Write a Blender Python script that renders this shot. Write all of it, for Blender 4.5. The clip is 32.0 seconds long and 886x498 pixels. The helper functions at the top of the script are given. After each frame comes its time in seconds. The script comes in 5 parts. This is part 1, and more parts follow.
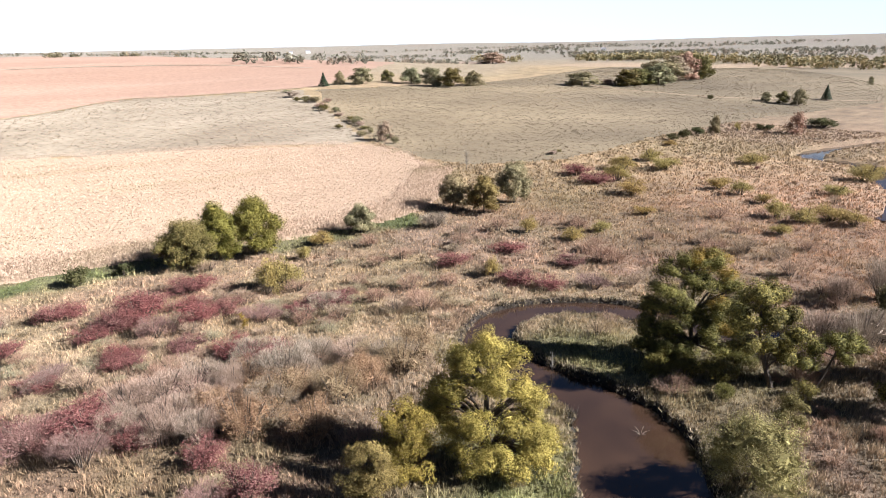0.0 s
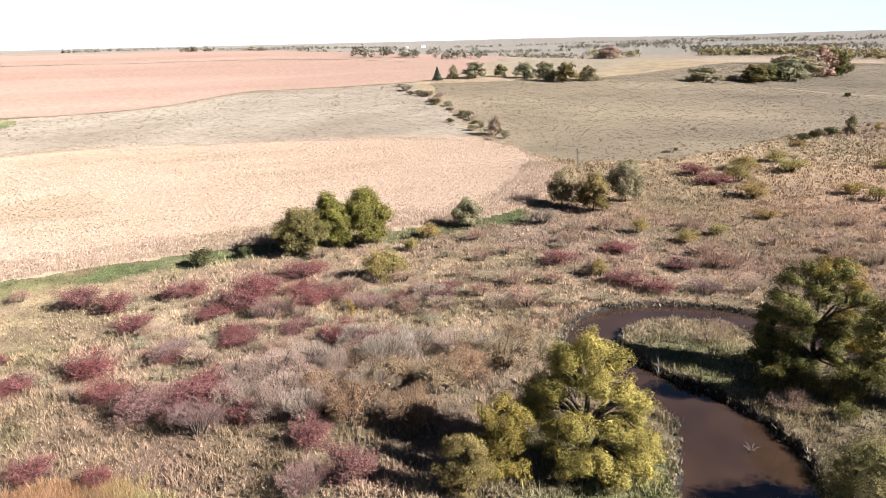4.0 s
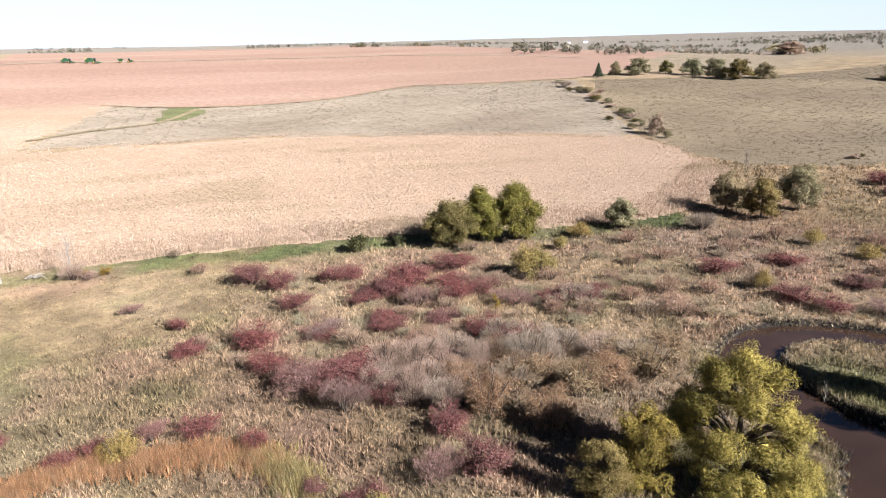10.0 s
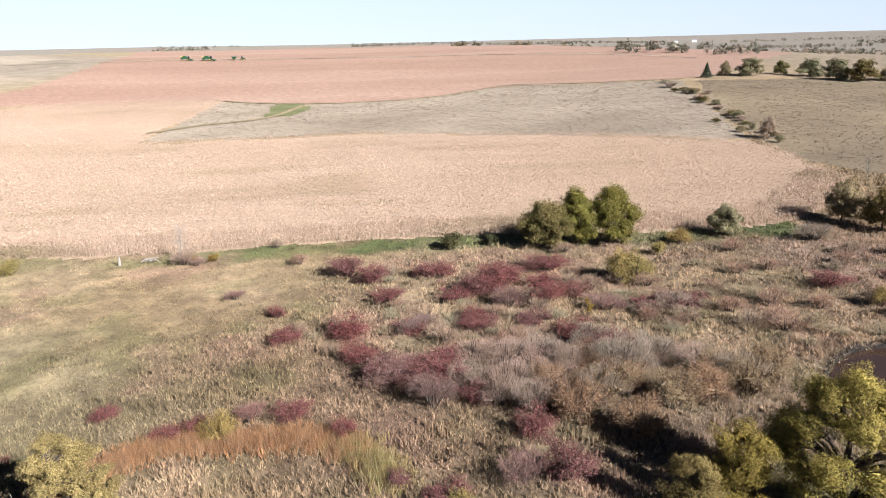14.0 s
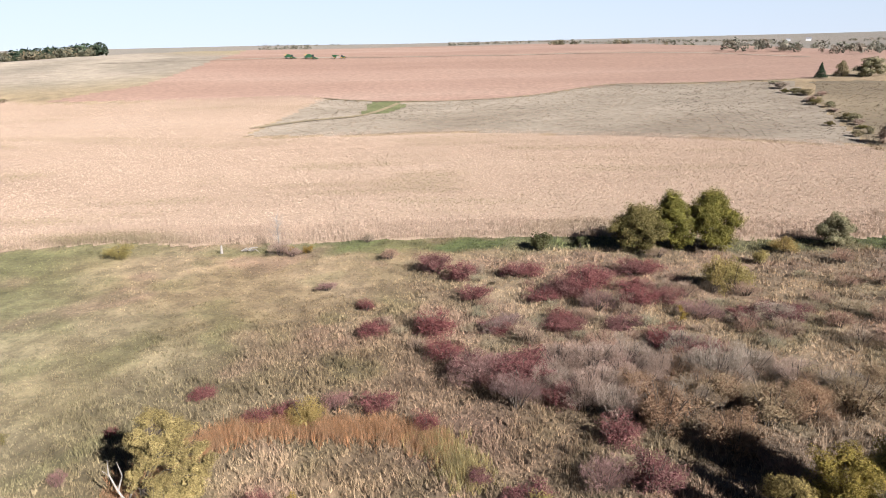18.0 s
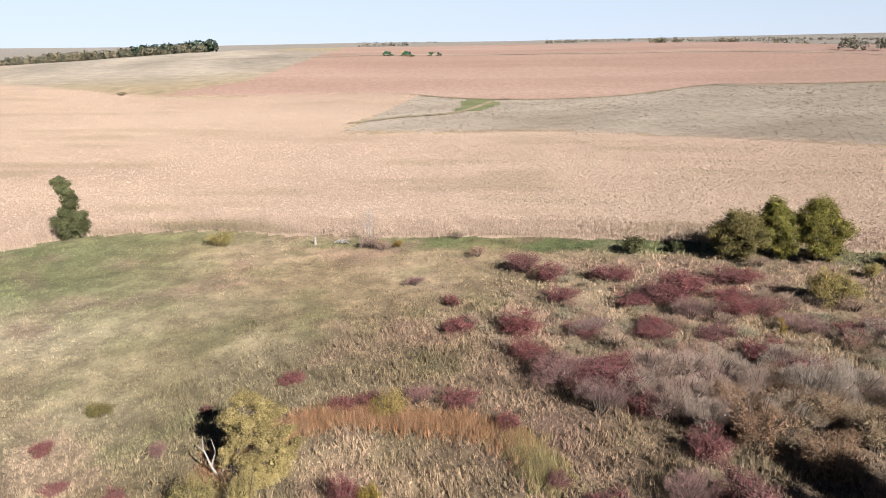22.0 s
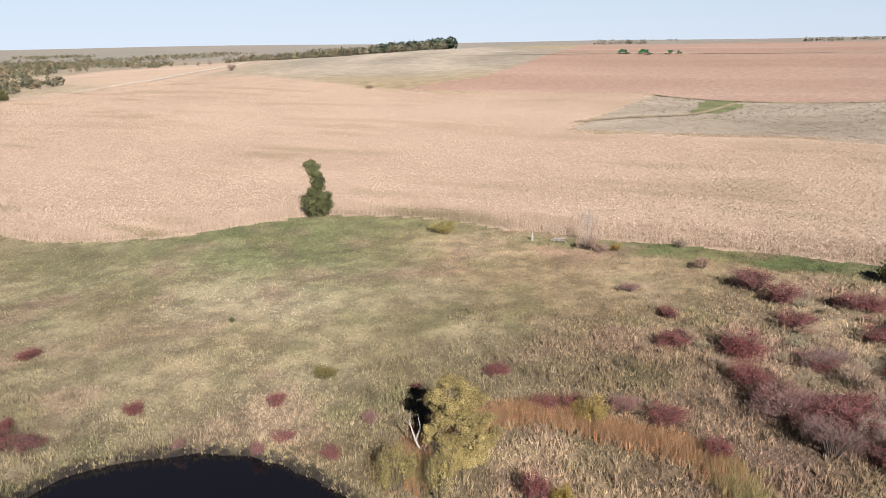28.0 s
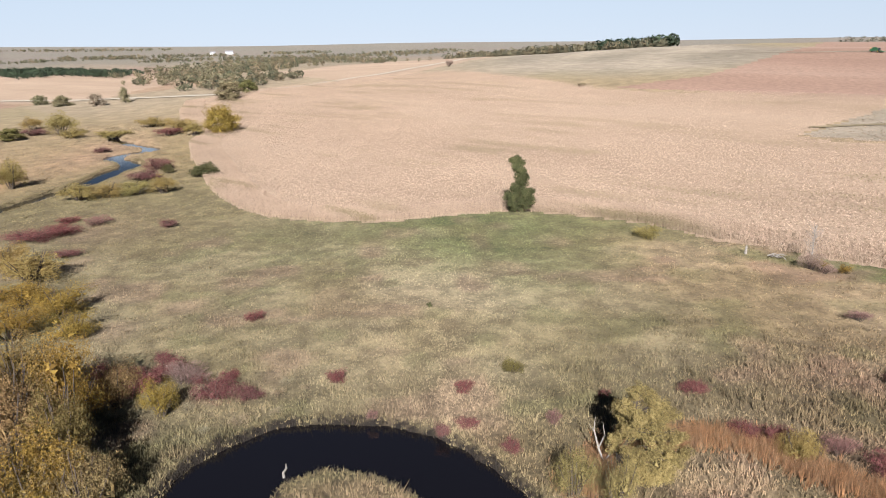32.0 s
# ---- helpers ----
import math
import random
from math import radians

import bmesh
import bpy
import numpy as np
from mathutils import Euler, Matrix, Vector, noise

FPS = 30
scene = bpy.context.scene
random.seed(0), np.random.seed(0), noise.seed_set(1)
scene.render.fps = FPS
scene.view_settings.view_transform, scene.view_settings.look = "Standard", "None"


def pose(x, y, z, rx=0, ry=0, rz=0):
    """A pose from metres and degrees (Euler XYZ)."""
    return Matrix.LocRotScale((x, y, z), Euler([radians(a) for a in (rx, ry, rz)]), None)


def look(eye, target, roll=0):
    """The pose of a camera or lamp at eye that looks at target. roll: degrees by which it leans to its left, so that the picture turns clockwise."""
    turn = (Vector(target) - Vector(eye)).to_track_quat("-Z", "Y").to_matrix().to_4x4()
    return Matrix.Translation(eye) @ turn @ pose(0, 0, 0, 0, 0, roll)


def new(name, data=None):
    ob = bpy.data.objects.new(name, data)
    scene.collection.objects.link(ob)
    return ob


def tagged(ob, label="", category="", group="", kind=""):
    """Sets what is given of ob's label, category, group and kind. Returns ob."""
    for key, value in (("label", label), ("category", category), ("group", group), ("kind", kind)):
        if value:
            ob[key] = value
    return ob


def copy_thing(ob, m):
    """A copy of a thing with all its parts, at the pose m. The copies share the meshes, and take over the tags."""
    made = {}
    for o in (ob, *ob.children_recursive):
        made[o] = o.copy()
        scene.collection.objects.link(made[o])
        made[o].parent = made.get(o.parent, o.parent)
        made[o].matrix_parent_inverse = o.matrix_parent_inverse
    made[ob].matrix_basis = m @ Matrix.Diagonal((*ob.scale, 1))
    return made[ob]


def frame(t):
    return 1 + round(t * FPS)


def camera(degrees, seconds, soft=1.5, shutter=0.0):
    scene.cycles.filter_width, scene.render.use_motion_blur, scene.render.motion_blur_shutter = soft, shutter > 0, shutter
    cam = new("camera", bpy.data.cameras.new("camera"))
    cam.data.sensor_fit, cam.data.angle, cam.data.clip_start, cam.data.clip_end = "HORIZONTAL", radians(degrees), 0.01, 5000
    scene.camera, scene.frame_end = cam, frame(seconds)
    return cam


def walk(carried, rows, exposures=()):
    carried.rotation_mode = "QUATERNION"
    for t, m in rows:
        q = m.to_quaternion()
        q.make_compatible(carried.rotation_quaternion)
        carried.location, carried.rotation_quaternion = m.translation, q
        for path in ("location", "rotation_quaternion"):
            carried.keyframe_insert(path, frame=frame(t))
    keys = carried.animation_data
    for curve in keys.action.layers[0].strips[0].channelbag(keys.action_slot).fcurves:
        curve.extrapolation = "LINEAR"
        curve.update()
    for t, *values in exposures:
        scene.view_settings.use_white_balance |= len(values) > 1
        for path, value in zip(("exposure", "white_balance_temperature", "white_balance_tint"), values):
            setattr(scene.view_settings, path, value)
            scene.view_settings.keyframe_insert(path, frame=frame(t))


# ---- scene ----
cam = camera(64.92, 32.0, 0.9)
EXPOSURES = [(0.0, 2.05, 5700, 12.0), (8.0, 1.84, 5700, 12.5), (14.0, 1.56, 5700, 13.0), (18.0, 1.42, 5700, 13.0), (23.0, 1.30, 5720, 12.5), (28.0, 1.16, 5770, 12.5), (32.0, 1.12, 5700, 11.5)]
PATH = [
    (0.0, pose(0, 0, 45, 73.94, 1.18, -0.00)),
    (1.0, pose(0, 0, 45, 73.89, 1.20, 2.32)),
    (2.0, pose(0, 0, 45, 73.83, 1.22, 4.66)),
    (3.0, pose(0, 0, 45, 73.76, 1.24, 6.87)),
    (3.5, pose(0, 0, 45, 73.73, 1.24, 7.94)),
    (5.5, pose(0, 0, 45, 73.63, 1.20, 12.26)),
    (6.0, pose(0, 0, 45, 73.61, 1.21, 13.32)),
    (7.0, pose(0, 0, 45, 73.60, 1.26, 15.42)),
    (8.0, pose(0, 0, 45, 73.59, 1.30, 17.50)),
    (9.0, pose(0, 0, 45, 73.61, 1.30, 19.59)),
    (10.0, pose(0, 0, 45, 73.64, 1.29, 21.69)),
    (11.0, pose(0, 0, 45, 73.67, 1.27, 23.74)),
    (12.0, pose(0, 0, 45, 73.69, 1.24, 25.76)),
    (13.0, pose(0, 0, 45, 73.70, 1.23, 27.73)),
    (14.0, pose(0, 0, 45, 73.73, 1.21, 29.65)),
    (14.5, pose(0, 0, 45, 73.75, 1.21, 30.61)),
    (16.5, pose(0, 0, 45, 73.77, 1.23, 34.39)),
    (17.0, pose(0, 0, 45, 73.78, 1.22, 35.34)),
    (18.0, pose(0, 0, 45, 73.79, 1.20, 37.26)),
    (19.0, pose(0, 0, 45, 73.79, 1.18, 39.12)),
    (20.0, pose(0, 0, 45, 73.77, 1.14, 40.97)),
    (21.0, pose(0, 0, 45, 73.76, 1.07, 42.98)),
    (22.0, pose(0, 0, 45, 73.75, 1.01, 44.85)),
    (23.0, pose(0, 0, 45, 73.76, 0.95, 46.96)),
    (24.0, pose(0, 0, 45, 73.80, 0.92, 49.65)),
    (24.5, pose(0, 0, 45, 73.82, 0.90, 50.94)),
    (26.5, pose(0, 0, 45, 73.82, 0.86, 57.09)),
    (27.0, pose(0, 0, 45, 73.83, 0.86, 59.02)),
    (28.0, pose(0, 0, 45, 73.86, 0.83, 63.24)),
    (29.0, pose(0, 0, 45, 73.87, 0.78, 67.53)),
    (30.0, pose(0, 0, 45, 73.87, 0.72, 71.70)),
    (31.0, pose(0, 0, 45, 73.86, 0.67, 75.99)),
    (32.0, pose(0, 0, 45, 73.85, 0.64, 80.13)),
]
walk(cam, PATH, EXPOSURES)

# ---- light ----
SUN_TO = Vector((0.849, -0.150, 0.508)).normalized()   # towards the sun
world = bpy.data.worlds.new("sky")
scene.world = world
world.use_nodes = True
wn = world.node_tree.nodes
sky = wn.new("ShaderNodeTexSky")
sky.sky_type = "NISHITA"
sky.sun_disc = False
sky.sun_elevation = math.asin(SUN_TO.z)
sky.sun_rotation = math.atan2(SUN_TO.x, SUN_TO.y)
sky.altitude = 300
sky.air_density, sky.dust_density, sky.ozone_density = 1.0, 0.5, 1.2
wn["Background"].inputs["Strength"].default_value = 0.012
clear = wn.new("ShaderNodeMix")      # a little haze takes the green out of the clear sky
clear.data_type, clear.blend_type = "RGBA", "MULTIPLY"
clear.inputs["Factor"].default_value = 1.0
clear.inputs["B"].default_value = (1.0, 1.0, 1.1, 1)
world.node_tree.links.new(sky.outputs[0], clear.inputs["A"])
world.node_tree.links.new(clear.outputs["Result"], wn["Background"].inputs["Color"])
sun = new("sun", bpy.data.lights.new("sun", "SUN"))
sun.data.energy, sun.data.angle, sun.data.color = 6.0, radians(0.6), (1.0, 0.93, 0.84)
sun.matrix_basis = look((0, 0, 200), Vector((0, 0, 200)) - SUN_TO)


# ---- materials ----
def material(name, rough=0.8, matt=0.4):
    m = bpy.data.materials.new(name)
    m.use_nodes = True
    t = m.node_tree
    b = t.nodes["Principled BSDF"]
    b.inputs["Roughness"].default_value = rough
    b.inputs["Specular IOR Level"].default_value = 0.25
    b.inputs["Diffuse Roughness"].default_value = matt     # matt, rough growth and soil throw light back towards the sun
    return m, t, b


def node(t, kind, **values):
    n = t.nodes.new(kind)
    for k, v in values.items():
        n.inputs[k.replace("_", " ")].default_value = v
    return n


def noise_node(t, scale, detail=4.0, rough=0.6, coord="Position", stretch=None):
    """Noise in metres of the world, or of the thing with coord Object."""
    n = node(t, "ShaderNodeTexNoise", Scale=scale, Detail=detail, Roughness=rough)
    if coord == "Position":
        src = t.nodes.new("ShaderNodeNewGeometry").outputs["Position"]
    else:
        src = t.nodes.new("ShaderNodeTexCoord").outputs["Object"]
    if stretch:
        mp = node(t, "ShaderNodeMapping", Rotation=(0, 0, stretch[0]), Scale=stretch[1])
        mp.vector_type = "TEXTURE"
        t.links.new(src, mp.inputs["Vector"])
        src = mp.outputs[0]
    t.links.new(src, n.inputs["Vector"])
    return n.outputs["Fac"]


def ramp(t, fac, stops):
    r = t.nodes.new("ShaderNodeValToRGB")
    e = r.color_ramp.elements
    while len(e) < len(stops):
        e.new(0.5)
    for el, (p, c) in zip(e, stops):
        el.position, el.color = p, (*c, 1)
    t.links.new(fac, r.inputs[0])
    return r.outputs[0]


def mix(t, a, b, fac, kind="MULTIPLY"):
    n = t.nodes.new("ShaderNodeMix")
    n.data_type, n.blend_type = "RGBA", kind
    for sock, v in ((n.inputs["Factor"], fac), (n.inputs["A"], a), (n.inputs["B"], b)):
        if isinstance(v, (int, float)):
            sock.default_value = v
        elif isinstance(v, tuple):
            sock.default_value = (*v, 1)
        else:
            t.links.new(v, sock)
    return n.outputs["Result"]


def bump(t, b, fac, strength, distance):
    n = node(t, "ShaderNodeBump", Strength=strength, Distance=distance)
    t.links.new(fac, n.inputs["Height"])
    t.links.new(n.outputs[0], b.inputs["Normal"])


def grey(v):
    return (v, v, v)


def tint_material(name, spread=0.35, through_light=0.25, rough=0.75):
    """Dry blades and stalks: the tint of each clump, varied piece by piece."""
    m, t, b = material(name, rough)
    a = t.nodes.new("ShaderNodeAttribute")
    a.attribute_name = "tint"
    rnd = t.nodes.new("ShaderNodeNewGeometry").outputs["Random Per Island"]
    col = mix(t, a.outputs["Color"], ramp(t, rnd, ((0, grey(0.62 - 0.62 * spread)), (1, grey(0.62 + 0.62 * spread)))), 1.0)
    t.links.new(col, b.inputs["Base Color"])
    tr = t.nodes.new("ShaderNodeBsdfTranslucent")
    t.links.new(col, tr.inputs["Color"])
    ms = node(t, "ShaderNodeMixShader", Fac=through_light)
    t.links.new(b.outputs[0], ms.inputs[1])
    t.links.new(tr.outputs[0], ms.inputs[2])
    t.links.new(ms.outputs[0], t.nodes["Material Output"].inputs["Surface"])
    return m


def leaf_material(name, dark, mid, light, through_light=0.3, patch=0.35, shift=0.10):
    """Leaves: colour by leaf, by part of the crown, and a little by plant."""
    m, t, b = material(name, 0.7, 0.15)
    b.inputs["Specular IOR Level"].default_value = 0.08
    rnd = t.nodes.new("ShaderNodeNewGeometry").outputs["Random Per Island"]
    col = ramp(t, rnd, ((0.0, dark), (0.45, mid), (1.0, light)))
    blot = noise_node(t, patch, 2.0, 0.5, "Object")
    col = mix(t, col, ramp(t, blot, ((0.3, grey(0.42)), (0.7, grey(0.84)))), 1.0)
    own = t.nodes.new("ShaderNodeObjectInfo").outputs["Random"]
    col = mix(t, col, ramp(t, own, ((0, (1 - shift, 1, 1)), (0.5, (1, 1, 1)), (1, (1.0, 1 - shift, 1 - shift)))), 1.0)
    t.links.new(col, b.inputs["Base Color"])
    tr = t.nodes.new("ShaderNodeBsdfTranslucent")
    t.links.new(col, tr.inputs["Color"])
    ms = node(t, "ShaderNodeMixShader", Fac=through_light)
    t.links.new(b.outputs[0], ms.inputs[1])
    t.links.new(tr.outputs[0], ms.inputs[2])
    t.links.new(ms.outputs[0], t.nodes["Material Output"].inputs["Surface"])
    return m


def surface(name, stops, scale, fine, rough=0.9, stretch=None, relief=0.3, depth=0.15):
    """Earth, bark and paint: two scales of noise over a range of colours."""
    m, t, b = material(name, rough)
    big = noise_node(t, scale, 5.0, 0.6, "Position", stretch)
    small = noise_node(t, fine, 3.0, 0.7)
    col = mix(t, ramp(t, big, stops), ramp(t, small, ((0.25, grey(0.45)), (0.75, grey(0.78)))), 1.0)
    t.links.new(col, b.inputs["Base Color"])
    bump(t, b, small, relief, depth)
    return m


m_sky = bpy.data.materials.new("horizon_sky")
m_sky.use_nodes = True
t_ = m_sky.node_tree
e_ = t_.nodes.new("ShaderNodeEmission")
sep_ = t_.nodes.new("ShaderNodeSeparateXYZ")
t_.links.new(t_.nodes.new("ShaderNodeNewGeometry").outputs["Position"], sep_.inputs[0])
scl_ = t_.nodes.new("ShaderNodeMath")
scl_.operation = "DIVIDE"
scl_.inputs[1].default_value = 700
t_.links.new(sep_.outputs["Z"], scl_.inputs[0])
t_.links.new(ramp(t_, scl_.outputs[0], ((0.05, (0.318, 0.333, 0.335)), (0.35, (0.298, 0.323, 0.333)), (0.9, (0.268, 0.304, 0.327)))), e_.inputs["Color"])
west_ = t_.nodes.new("ShaderNodeMapRange")      # the sky pales away from the sun
for k_, v_ in (("From Min", -4940), ("From Max", 2500), ("To Min", 1.12), ("To Max", 0.78)):
    west_.inputs[k_].default_value = v_
t_.links.new(sep_.outputs["X"], west_.inputs["Value"])
t_.links.new(west_.outputs["Result"], e_.inputs["Strength"])
t_.links.new(e_.outputs[0], t_.nodes["Material Output"].inputs["Surface"])
VALLEY = 0.663   # bearing of the valley's length, radians from east
MAT = {}
MAT["earth"], t_, b_ = material("meadow_earth", 0.95)
at_ = t_.nodes.new("ShaderNodeAttribute")
at_.attribute_name = "tint"
c_ = mix(t_, at_.outputs["Color"], ramp(t_, noise_node(t_, 0.09, 6.0, 0.65), ((0.3, grey(0.75)), (0.7, grey(1.22)))), 1.0)
f_ = noise_node(t_, 0.9, 4.0, 0.75)
c_ = mix(t_, c_, ramp(t_, f_, ((0.25, grey(0.37)), (0.75, grey(0.84)))), 1.0)
t_.links.new(c_, b_.inputs["Base Color"])
bump(t_, b_, f_, 0.9, 0.8)
MAT["plough"] = surface("ploughed_earth", ((0.3, (0.275, 0.168, 0.115)), (0.55, (0.33, 0.21, 0.148)), (0.75, (0.375, 0.255, 0.183))), 0.012, 0.35,
                        0.95, (VALLEY, (6, 1, 1)), 0.4, 0.3)
MAT["hay"] = surface("mown_hay", ((0.32, (0.225, 0.178, 0.124)), (0.5, (0.29, 0.237, 0.17)), (0.68, (0.36, 0.295, 0.215))), 0.03, 0.45,
                     0.9, (VALLEY + 0.25, (3, 1, 1)), 0.4, 0.25)
MAT["pasture"] = surface("dry_pasture", ((0.30, (0.135, 0.105, 0.064)), (0.5, (0.215, 0.165, 0.10)), (0.70, (0.30, 0.232, 0.142))), 0.016, 0.7,
                         0.9, (0.2, (2.5, 1, 1)), 0.7, 0.4)
MAT["verge"] = surface("field_verge", ((0.3, (0.17, 0.135, 0.075)), (0.7, (0.34, 0.265, 0.155))), 0.15, 0.9)
MAT["cornsoil"] = surface("corn_ground", ((0.3, (0.36, 0.255, 0.17)), (0.55, (0.43, 0.31, 0.21)), (0.75, (0.50, 0.37, 0.26))), 0.02, 0.9,
                          0.95, (VALLEY, (4, 1, 1)), 0.5, 0.4)
MAT["green"] = surface("young_green", ((0.3, (0.11, 0.12, 0.045)), (0.7, (0.18, 0.18, 0.075))), 0.1, 0.8)
MAT["gravel"] = surface("pale_gravel", ((0.3, (0.42, 0.36, 0.27)), (0.7, (0.55, 0.48, 0.38))), 0.2, 1.5)
MAT["bark"] = surface("grey_bark", ((0.3, (0.075, 0.055, 0.04)), (0.7, (0.16, 0.125, 0.095))), 1.2, 7.0, 0.9, None, 0.6, 0.03)
MAT["palebark"] = surface("bleached_wood", ((0.3, (0.27, 0.235, 0.19)), (0.7, (0.44, 0.39, 0.33))), 1.5, 9.0, 0.85, None, 0.5, 0.02)
MAT["water"], t_, b_ = material("brown_water", 0.03)
b_.inputs["Specular IOR Level"].default_value = 0.5
silt_ = ramp(t_, noise_node(t_, 0.08, 3.0), ((0.35, (0.026, 0.015, 0.010)), (0.7, (0.044, 0.025, 0.015))))
east_ = t_.nodes.new("ShaderNodeSeparateXYZ")
t_.links.new(t_.nodes.new("ShaderNodeNewGeometry").outputs["Position"], east_.inputs[0])
deep_ = t_.nodes.new("ShaderNodeMapRange")      # the western pool is deep and clear of silt
deep_.inputs["From Min"].default_value, deep_.inputs["From Max"].default_value = -50, -20
t_.links.new(east_.outputs["X"], deep_.inputs["Value"])
t_.links.new(mix(t_, (0.004, 0.0035, 0.004), silt_, deep_.outputs["Result"], "MIX"), b_.inputs["Base Color"])
bump(t_, b_, noise_node(t_, 1.6, 4.0, 0.6, "Position", (0.9, (1, 2.5, 1))), 0.10, 0.05)
MAT["grass"] = tint_material("grass_blades", 0.38, 0.12)
MAT["corn"] = tint_material("dry_corn", 0.2, 0.2)
MAT["reed"] = tint_material("dry_reed", 0.35, 0.3)
MAT["far"] = tint_material("far_leaves", 0.4, 0.15)
MAT["willow"] = leaf_material("willow_leaf", (0.17, 0.142, 0.03), (0.37, 0.312, 0.07), (0.55, 0.47, 0.13), 0.18, 0.22)
MAT["pool_willow"] = leaf_material("pool_willow_leaf", (0.15, 0.115, 0.04), (0.33, 0.255, 0.095), (0.49, 0.39, 0.16), 0.12, 0.4)
MAT["mauve"] = leaf_material("mauve_twig", (0.22, 0.12, 0.10), (0.34, 0.20, 0.165), (0.45, 0.29, 0.24), 0.15, 0.4, 0.12)
MAT["bankleaf"] = leaf_material("green_gold_leaf", (0.06, 0.056, 0.018), (0.16, 0.14, 0.038), (0.37, 0.30, 0.075), 0.10, 0.14)
MAT["oak"] = leaf_material("olive_leaf", (0.085, 0.075, 0.024), (0.18, 0.155, 0.048), (0.30, 0.24, 0.09), 0.12, 0.3)
MAT["green_leaf"] = leaf_material("green_leaf", (0.075, 0.08, 0.018), (0.175, 0.172, 0.034), (0.30, 0.275, 0.06), 0.12, 0.3)
MAT["dark_leaf"] = leaf_material("dark_green_leaf", (0.06, 0.062, 0.025), (0.12, 0.115, 0.045), (0.19, 0.175, 0.075), 0.15, 0.4)
MAT["rust"] = leaf_material("rust_leaf", (0.21, 0.125, 0.068), (0.36, 0.235, 0.132), (0.49, 0.345, 0.205), 0.12, 0.3)
MAT["thicket"] = leaf_material("thicket_leaf", (0.17, 0.105, 0.045), (0.31, 0.205, 0.085), (0.44, 0.31, 0.14), 0.12, 0.3)
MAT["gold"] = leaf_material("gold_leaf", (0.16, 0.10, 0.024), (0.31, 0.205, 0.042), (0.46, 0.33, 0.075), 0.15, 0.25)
MAT["olive_yellow"] = leaf_material("olive_yellow_leaf", (0.12, 0.088, 0.03), (0.225, 0.165, 0.054), (0.35, 0.265, 0.095), 0.15, 0.35)
MAT["red"] = leaf_material("maroon_leaf", (0.135, 0.042, 0.04), (0.245, 0.092, 0.082), (0.36, 0.18, 0.15), 0.15, 0.5, 0.14)
MAT["twig"] = leaf_material("grey_twig", (0.29, 0.205, 0.15), (0.45, 0.33, 0.245), (0.58, 0.45, 0.345), 0.1, 0.4, 0.1)
MAT["brush"] = leaf_material("pinkish_brush", (0.28, 0.175, 0.12), (0.43, 0.29, 0.20), (0.56, 0.41, 0.285), 0.15, 0.4, 0.12)
MAT["sedge"] = leaf_material("pale_sedge", (0.33, 0.26, 0.155), (0.45, 0.365, 0.225), (0.55, 0.46, 0.30), 0.2, 0.4, 0.08)
MAT["marsh_gold"] = leaf_material("marsh_gold_leaf", (0.26, 0.18, 0.055), (0.42, 0.31, 0.10), (0.56, 0.44, 0.17), 0.25, 0.4, 0.1)
MAT["greygreen"] = leaf_material("grey_green_leaf", (0.18, 0.155, 0.08), (0.29, 0.25, 0.13), (0.42, 0.36, 0.20), 0.15, 0.3)
MAT["pine"] = leaf_material("pine_needle", (0.018, 0.032, 0.015), (0.035, 0.055, 0.025), (0.06, 0.08, 0.04), 0.1, 0.3)


def plain(name, colour, rough=0.4, metal=0.0):
    m, t, b = material(name, rough)
    n = noise_node(t, 3.0, 3.0, 0.6, "Object")
    t.links.new(mix(t, colour, ramp(t, n, ((0.3, grey(0.8)), (0.7, grey(1.1)))), 1.0), b.inputs["Base Color"])
    b.inputs["Metallic"].default_value = metal
    return m


MAT["machine_green"] = plain("green_paint", (0.02, 0.065, 0.028))
MAT["machine_yellow"] = plain("yellow_paint", (0.5, 0.34, 0.03))
MAT["rubber"] = plain("black_rubber", (0.02, 0.02, 0.02), 0.85)
MAT["dark_glass"] = plain("dark_glass", (0.02, 0.025, 0.03), 0.08)
MAT["steel"] = plain("grey_steel", (0.35, 0.34, 0.33), 0.4, 0.7)
MAT["white_wall"] = plain("white_boards", (0.75, 0.74, 0.72), 0.6)
MAT["grey_roof"] = plain("grey_roof", (0.22, 0.21, 0.21), 0.6)


# ---- building helpers ----
def mesh_from(name, verts, faces, mat, tints=None):
    """A mesh out of arrays of corners and of triangles or quads."""
    verts, faces = np.asarray(verts, np.float32), np.asarray(faces, np.int32)
    me = bpy.data.meshes.new(name)
    k = faces.shape[1]
    me.vertices.add(len(verts))
    me.vertices.foreach_set("co", verts.ravel())
    me.loops.add(faces.size)
    me.loops.foreach_set("vertex_index", faces.ravel())
    me.polygons.add(len(faces))
    me.polygons.foreach_set("loop_start", np.arange(0, faces.size, k, dtype=np.int32))
    me.update(calc_edges=True)
    if tints is not None:
        c = np.ones((len(verts), 4), np.float32)
        c[:, :3] = tints
        me.color_attributes.new("tint", "FLOAT_COLOR", "POINT").data.foreach_set("color", c.ravel())
    me.materials.append(mat)
    return me


def part(name, me, parent, label=""):
    ob = new(name, me)
    ob.parent = parent
    if label:
        tagged(ob, label)
    return ob


def empty_thing(name, label, category, group="", kind=""):
    return tagged(new(name), label, category, group, kind)


